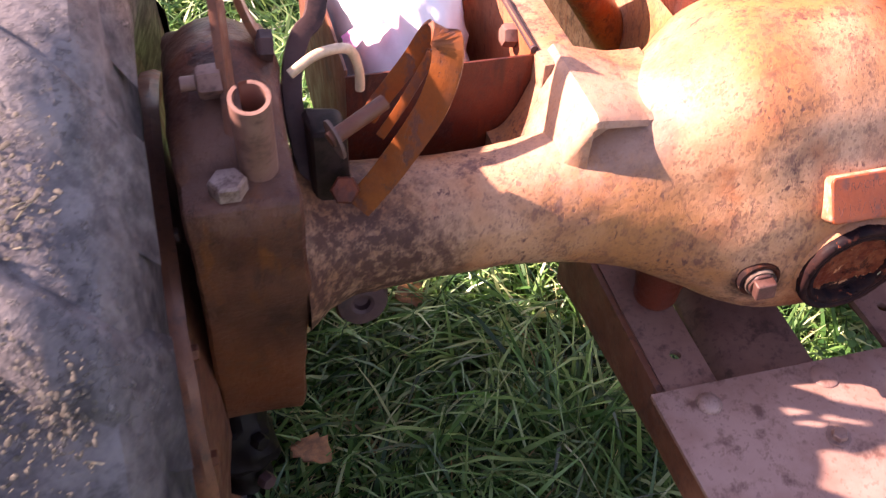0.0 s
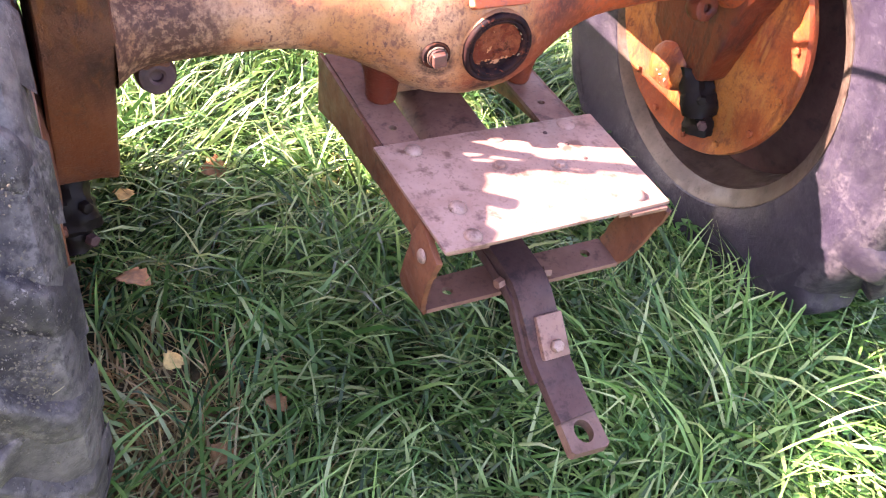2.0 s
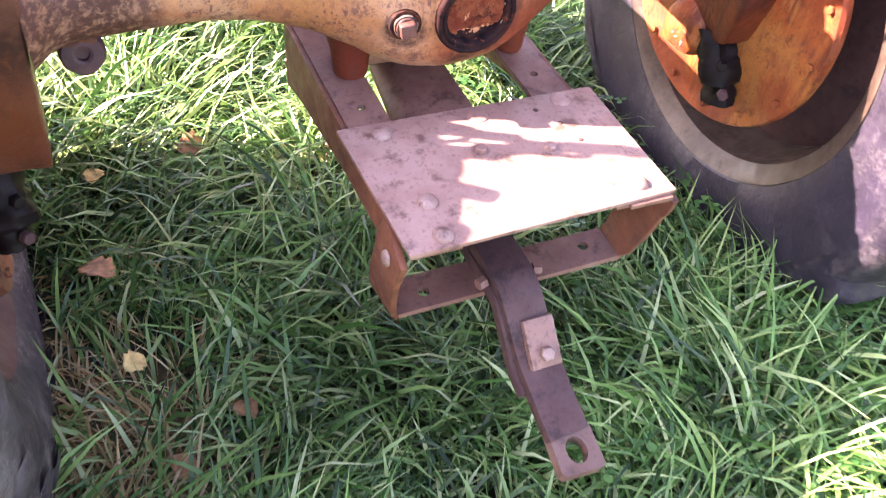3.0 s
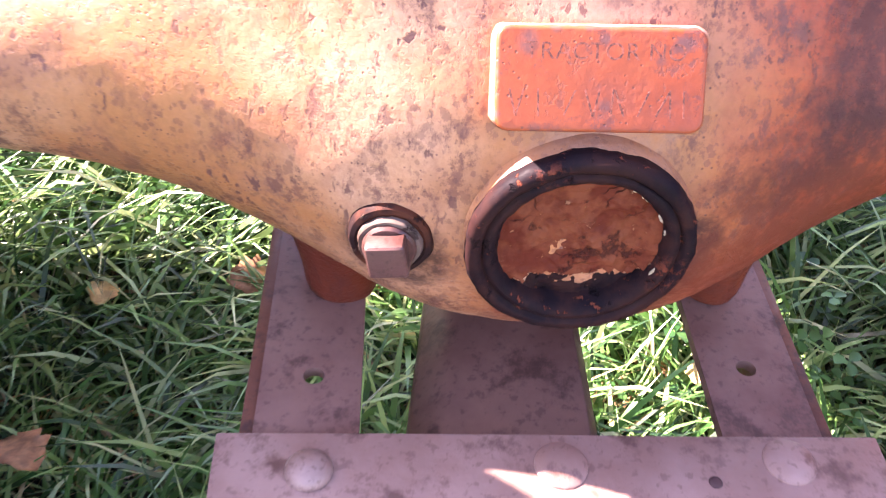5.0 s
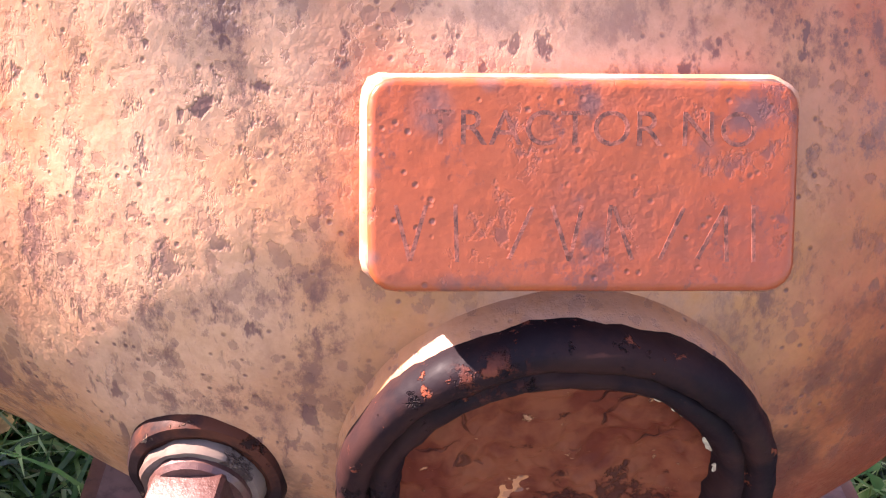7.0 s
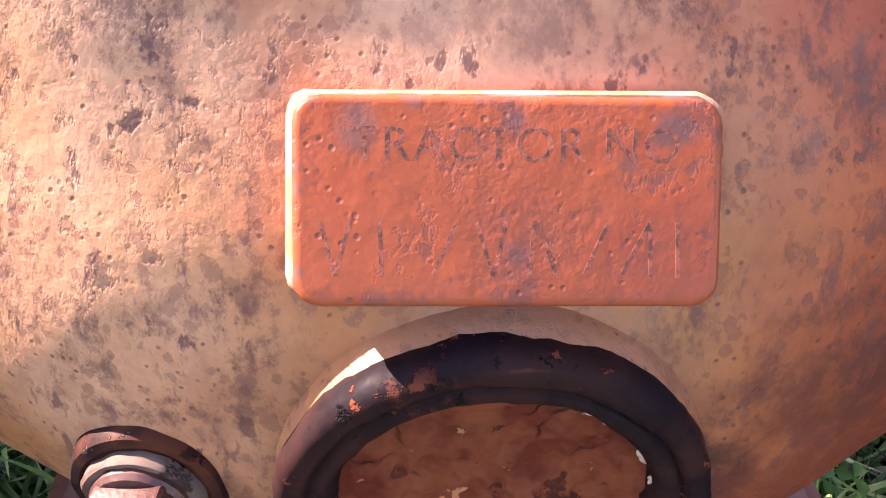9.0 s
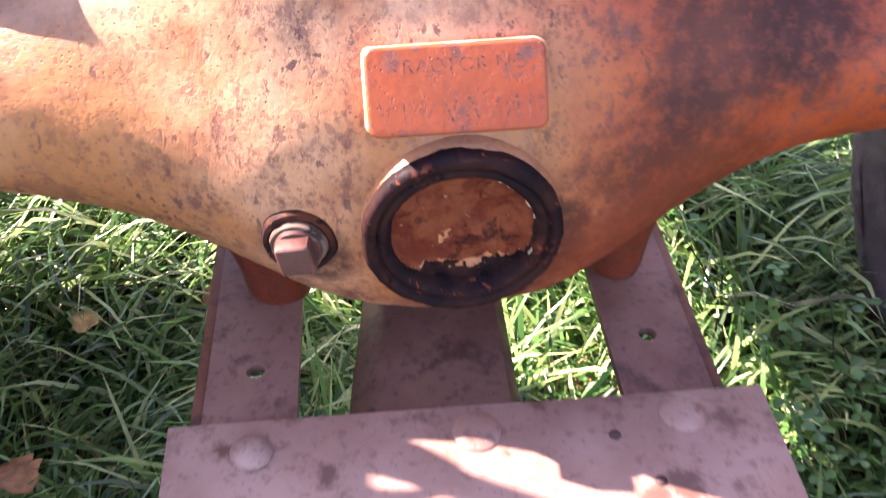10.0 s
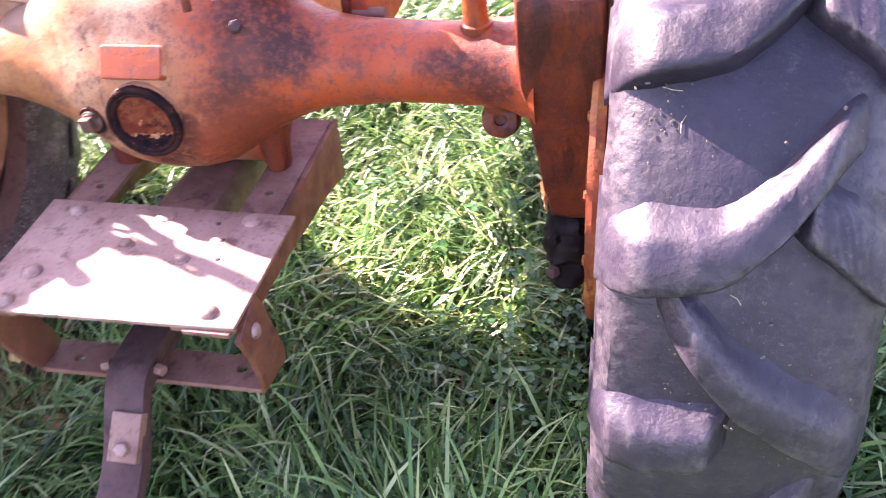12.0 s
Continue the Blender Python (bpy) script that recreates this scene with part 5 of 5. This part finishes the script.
# ---- grass, clover, leaves ----
def blades(name, count, area, length, width, lean_by, seed, mat, label, weight=None, lift=0.0):
    """Curved grass blades as one mesh, each an island of five triangles."""
    rng = np.random.default_rng(seed)
    x0, x1, y0, y1 = area
    x, y = rng.uniform(x0, x1, count * 3), rng.uniform(y0, y1, count * 3)
    if weight is not None:
        keep = rng.uniform(0, 1, count * 3) < weight(x, y)
        x, y = x[keep], y[keep]
    x, y = x[:count], y[:count]
    n = len(x)
    # tufts: blades share a lean with their neighbours
    a = rng.uniform(0, 2 * np.pi, n)
    tuft = np.sin(x * 9 + 1.3 * np.sin(y * 7)) * 1.5 + np.cos(y * 8 + 2 * np.sin(x * 5)) * 1.7
    a = np.where(rng.uniform(0, 1, n) < 0.55, tuft + rng.normal(0, 0.7, n), a)
    ln = rng.uniform(length[0], length[1], n) * (0.85 + 0.3 * np.sin(x * 6.1 + 2) * np.sin(y * 5.3))
    wd = rng.uniform(width[0], width[1], n)
    bend = rng.uniform(lean_by[0], lean_by[1], n)
    z = np.array([ground_height(float(p), float(q)) for p, q in zip(x[::1], y[::1])]) if n < 400 else 0.012 * np.sin(x * 3) * np.cos(y * 3)
    dx, dy = np.cos(a), np.sin(a)
    tw = rng.normal(0, 0.5, n)
    sx, sy = -np.sin(a + tw), np.cos(a + tw)
    rows = []
    for t, wf in ((0.0, 0.8), (0.38, 1.0), (0.72, 0.72), (1.0, 0.0)):
        ang = bend * t
        out = ln * (1 - np.cos(ang)) / np.maximum(bend, 0.05)
        up = ln * np.sin(ang) / np.maximum(bend, 0.05)
        px, py, pz = x + dx * (out + 0.12 * ln * t), y + dy * (out + 0.12 * ln * t), z + up - 0.004 + lift
        pz = np.maximum(pz, z + 0.004 + 0.01 * t)
        for s in ((-1, 1) if wf else (0,)):
            rows.append(np.stack([px + sx * wd * wf * s / 2, py + sy * wd * wf * s / 2, pz + tw * wd * wf * s * 0.35], 1))
    v = np.stack(rows, 1).reshape(-1, 3)
    base = (np.arange(n) * 7)[:, None]
    quads = np.concatenate([base + np.array([[0, 1, 3, 2]]), base + np.array([[2, 3, 5, 4]])], 0)
    tris = base + np.array([[4, 5, 6]])
    me = bpy.data.meshes.new(name)
    me.vertices.add(len(v))
    me.vertices.foreach_set("co", v.astype(np.float32).ravel())
    loops = np.concatenate([quads.ravel(), tris.ravel()]).astype(np.int32)
    me.loops.add(len(loops))
    me.loops.foreach_set("vertex_index", loops)
    starts = np.concatenate([np.arange(len(quads)) * 4, len(quads) * 4 + np.arange(len(tris)) * 3]).astype(np.int32)
    me.polygons.add(len(starts))
    me.polygons.foreach_set("loop_start", starts)
    me.polygons.foreach_set("use_smooth", np.ones(len(starts), dtype=bool))
    me.update(calc_edges=True)
    me.validate()
    me.materials.append(mat)
    ob = new(name, me)
    return tagged(ob, label, "grass", kind="stuff")


def grass_material(name, stops, dry=0.0):
    m = Mat(name, 0.36)
    rnd = m.geo.outputs["Random Per Island"]
    c = ramp_of(m.nt, stops, rnd)
    patch = m.ramp(m.noise(2.4, 3), 0.35, 0.65, 0.75, 1.2)
    mul = m.nt.nodes.new("ShaderNodeVectorMath")
    mul.operation = "SCALE"
    m.nt.links.new(c, mul.inputs[0])
    m.nt.links.new(patch, mul.inputs["Scale"])
    m.color(mul.outputs[0])
    trans = m.nt.nodes.new("ShaderNodeBsdfTranslucent")
    m.nt.links.new(mul.outputs[0], trans.inputs["Color"])
    add = m.nt.nodes.new("ShaderNodeMixShader")
    add.inputs[0].default_value = 0.3
    m.nt.links.new(m.b.outputs[0], add.inputs[1])
    m.nt.links.new(trans.outputs[0], add.inputs[2])
    m.nt.links.new(add.outputs[0], m.nt.nodes["Material Output"].inputs[0])
    return m.m


GRASS = grass_material("green_grass", [(0.0, (0.011, 0.040, 0.011)), (0.25, (0.040, 0.128, 0.029)), (0.57, (0.112, 0.248, 0.060)), (0.86, (0.225, 0.350, 0.112)), (1.0, (0.41, 0.47, 0.24))])
STRAW = grass_material("dry_grass", [(0.0, (0.22, 0.13, 0.05)), (0.4, (0.38, 0.25, 0.11)), (0.8, (0.56, 0.45, 0.23)), (1.0, (0.24, 0.27, 0.11))])


def thinning(x, y):
    """Fewer green blades beside the left tyre and under the wheels."""
    w = np.ones_like(x)
    bare = np.exp(-(((x + 0.56) / 0.17) ** 4 + ((y + 0.03) / 0.36) ** 4))
    w = w * (1 - 0.86 * bare)
    foot = (np.abs(np.abs(x) - 0.77) < 0.15) & (np.abs(y - 0.25) < 0.2)
    return np.where(foot, 0.0, w)


def dry_places(x, y):
    bare = np.exp(-(((x + 0.55) / 0.15) ** 2 + ((y - 0.0) / 0.38) ** 2))
    litter = np.exp(-(((x - 0.05) / 0.16) ** 2 + ((y - 0.42) / 0.16) ** 2))
    return np.minimum(1.0, 0.04 + 0.96 * bare + 0.6 * litter)


blades("grass", 60000, (-1.5, 1.7, -0.85, 1.9), (0.12, 0.29), (0.0035, 0.0092), (1.0, 2.8), 1, GRASS, "long lush green lawn grass", thinning)
blades("grass", 26000, (-2.6, 2.8, 1.7, 4.2), (0.10, 0.20), (0.005, 0.009), (0.5, 1.8), 2, GRASS, "long lush green lawn grass", None)
blades("grass", 14000, (-2.8, 2.8, -2.6, -0.8), (0.09, 0.18), (0.005, 0.009), (0.5, 1.8), 3, GRASS, "long lush green lawn grass", None)
blades("grass", 9000, (-3.0, -1.45, -0.9, 1.8), (0.10, 0.20), (0.005, 0.009), (0.5, 1.8), 5, GRASS, "long lush green lawn grass", None)
blades("grass", 9000, (1.65, 3.2, -0.9, 1.8), (0.10, 0.20), (0.005, 0.009), (0.5, 1.8), 6, GRASS, "long lush green lawn grass", None)
blades("dry_grass", 13000, (-1.4, 1.6, -0.85, 1.6), (0.07, 0.20), (0.0025, 0.0055), (1.4, 2.9), 4, STRAW, "dry straw-coloured grass among the green", dry_places)


def build_clover():
    rng = random.Random(8)
    bm = bmesh.new()
    spots = []
    for _ in range(420):
        cx, cy = rng.choice([(0.52, -0.05), (0.56, 0.30), (0.45, -0.35), (0.62, -0.25), (0.30, 0.75)])
        spots.append((rng.gauss(cx, 0.13), rng.gauss(cy, 0.16)))
    for x, y in spots:
        h = rng.uniform(0.07, 0.135)
        turn = rng.uniform(0, 6.28)
        tilt = Vector((rng.uniform(-0.35, 0.35), rng.uniform(-0.35, 0.35), 1)).normalized()
        m = toward((x, y, h), tilt) @ Matrix.Rotation(turn, 4, "Z")
        s = rng.uniform(0.010, 0.019)
        for k in range(3):
            a = k * 2.094
            pts = [(0, 0, 0), (0.55, -0.42, 0.10), (1.0, -0.45, 0.06), (1.18, 0, 0.0), (1.0, 0.45, 0.06), (0.55, 0.42, 0.10)]
            vs = []
            for px, py, pz in pts:
                q = m @ Vector(((px * math.cos(a) - py * math.sin(a)) * s, (px * math.sin(a) + py * math.cos(a)) * s, pz * s * 1.6))
                vs.append(bm.verts.new(q))
            bm.faces.new(vs[:4]), bm.faces.new([vs[0]] + vs[3:])
    m = grass_material("clover_green", [(0.0, (0.025, 0.10, 0.025)), (0.6, (0.05, 0.16, 0.04)), (1.0, (0.09, 0.22, 0.06))])
    ob = new("clover", mesh_of("clover", bm, m))
    tagged(ob, "low clover leaves among the grass", "clover", kind="stuff")


build_clover()


def build_leaf(x, y, z, size, turn, tilt, mat, label):
    bm = bmesh.new()
    n = 9
    rows = []
    for i in range(n):
        u = i / (n - 1)
        w = 0.42 * math.sin(math.pi * min(1, u * 1.02)) ** 0.8 * (1 + 0.18 * math.sin(u * 22)) + 0.01
        row = []
        for s in (-1, -0.5, 0, 0.5, 1):
            curl = 0.22 * s * s * w + 0.12 * math.sin(u * 3.0) + 0.05 * noise.noise(Vector((u * 4, s * 2, x * 10)))
            row.append(bm.verts.new(((u - 0.5) * size, s * w * size, curl * size)))
        rows.append(row)
    for a, b in zip(rows, rows[1:]):
        for k in range(4):
            bm.faces.new((a[k], a[k + 1], b[k + 1], b[k]))
    bm.transform(Matrix.Translation((x, y, z)) @ Euler((radians(tilt), radians(tilt * 0.6), radians(turn))).to_matrix().to_4x4())
    ob = new("fallen_leaf", mesh_of("fallen_leaf", bm, mat, angle=80))
    mod = ob.modifiers.new("thickness", "SOLIDIFY")
    mod.thickness = 0.0006
    tagged(ob, label, "leaf", "leaves fallen in the grass")


LEAF_BROWN = plain("brown_leaf", (0.24, 0.115, 0.045), 0.7, 0, 0.35, 60)
LEAF_YELLOW = plain("yellow_leaf", (0.48, 0.34, 0.13), 0.7, 0, 0.3, 60)
for x, y, z, s, turn, tilt, mat, label in (
        (-0.530, 0.335, 0.085, 0.075, 140, 14, LEAF_BROWN, "curled brown dead leaf lying in the grass"),
        (-0.505, 0.110, 0.095, 0.045, 40, 20, LEAF_YELLOW, "pale yellow dead leaf lying in dry grass"),
        (-0.500, 0.60, 0.08, 0.05, 80, 10, LEAF_YELLOW, "pale yellow dead leaf lying in the grass"),
        (0.250, 0.50, 0.06, 0.06, 10, 15, LEAF_BROWN, "curled brown dead leaf lying in the grass"),
        (0.300, 0.46, 0.085, 0.04, 70, -20, LEAF_YELLOW, "pale yellow dead leaf lying in the grass"),
        (0.200, 0.44, 0.05, 0.05, 200, 18, LEAF_BROWN, "curled brown dead leaf lying in the grass"),
        (-0.360, -0.02, 0.07, 0.05, 120, 10, LEAF_BROWN, "curled brown dead leaf lying in the grass"),
        (-0.47, -0.08, 0.06, 0.05, 60, 12, LEAF_BROWN, "curled brown dead leaf lying in dry grass"),
        (0.03, 0.42, 0.08, 0.06, 20, 14, LEAF_YELLOW, "pale yellow dead leaf lying in the grass"),
        (0.06, 0.36, 0.07, 0.05, 90, -14, LEAF_BROWN, "curled brown dead leaf lying in the grass"),
        (0.24, -0.30, 0.07, 0.035, 30, 10, LEAF_YELLOW, "pale yellow dead leaf lying in the grass"),
        (0.20, -0.46, 0.07, 0.035, 150, 10, LEAF_YELLOW, "pale yellow dead leaf lying in the grass"),
        (0.34, -0.10, 0.06, 0.04, 75, 10, LEAF_BROWN, "curled brown dead leaf lying in the grass"),
        (-0.30, 0.62, 0.09, 0.07, 15, 20, LEAF_BROWN, "curled brown dead leaf lying in the grass")):
    build_leaf(x, y, z, s, turn, tilt, mat, label)
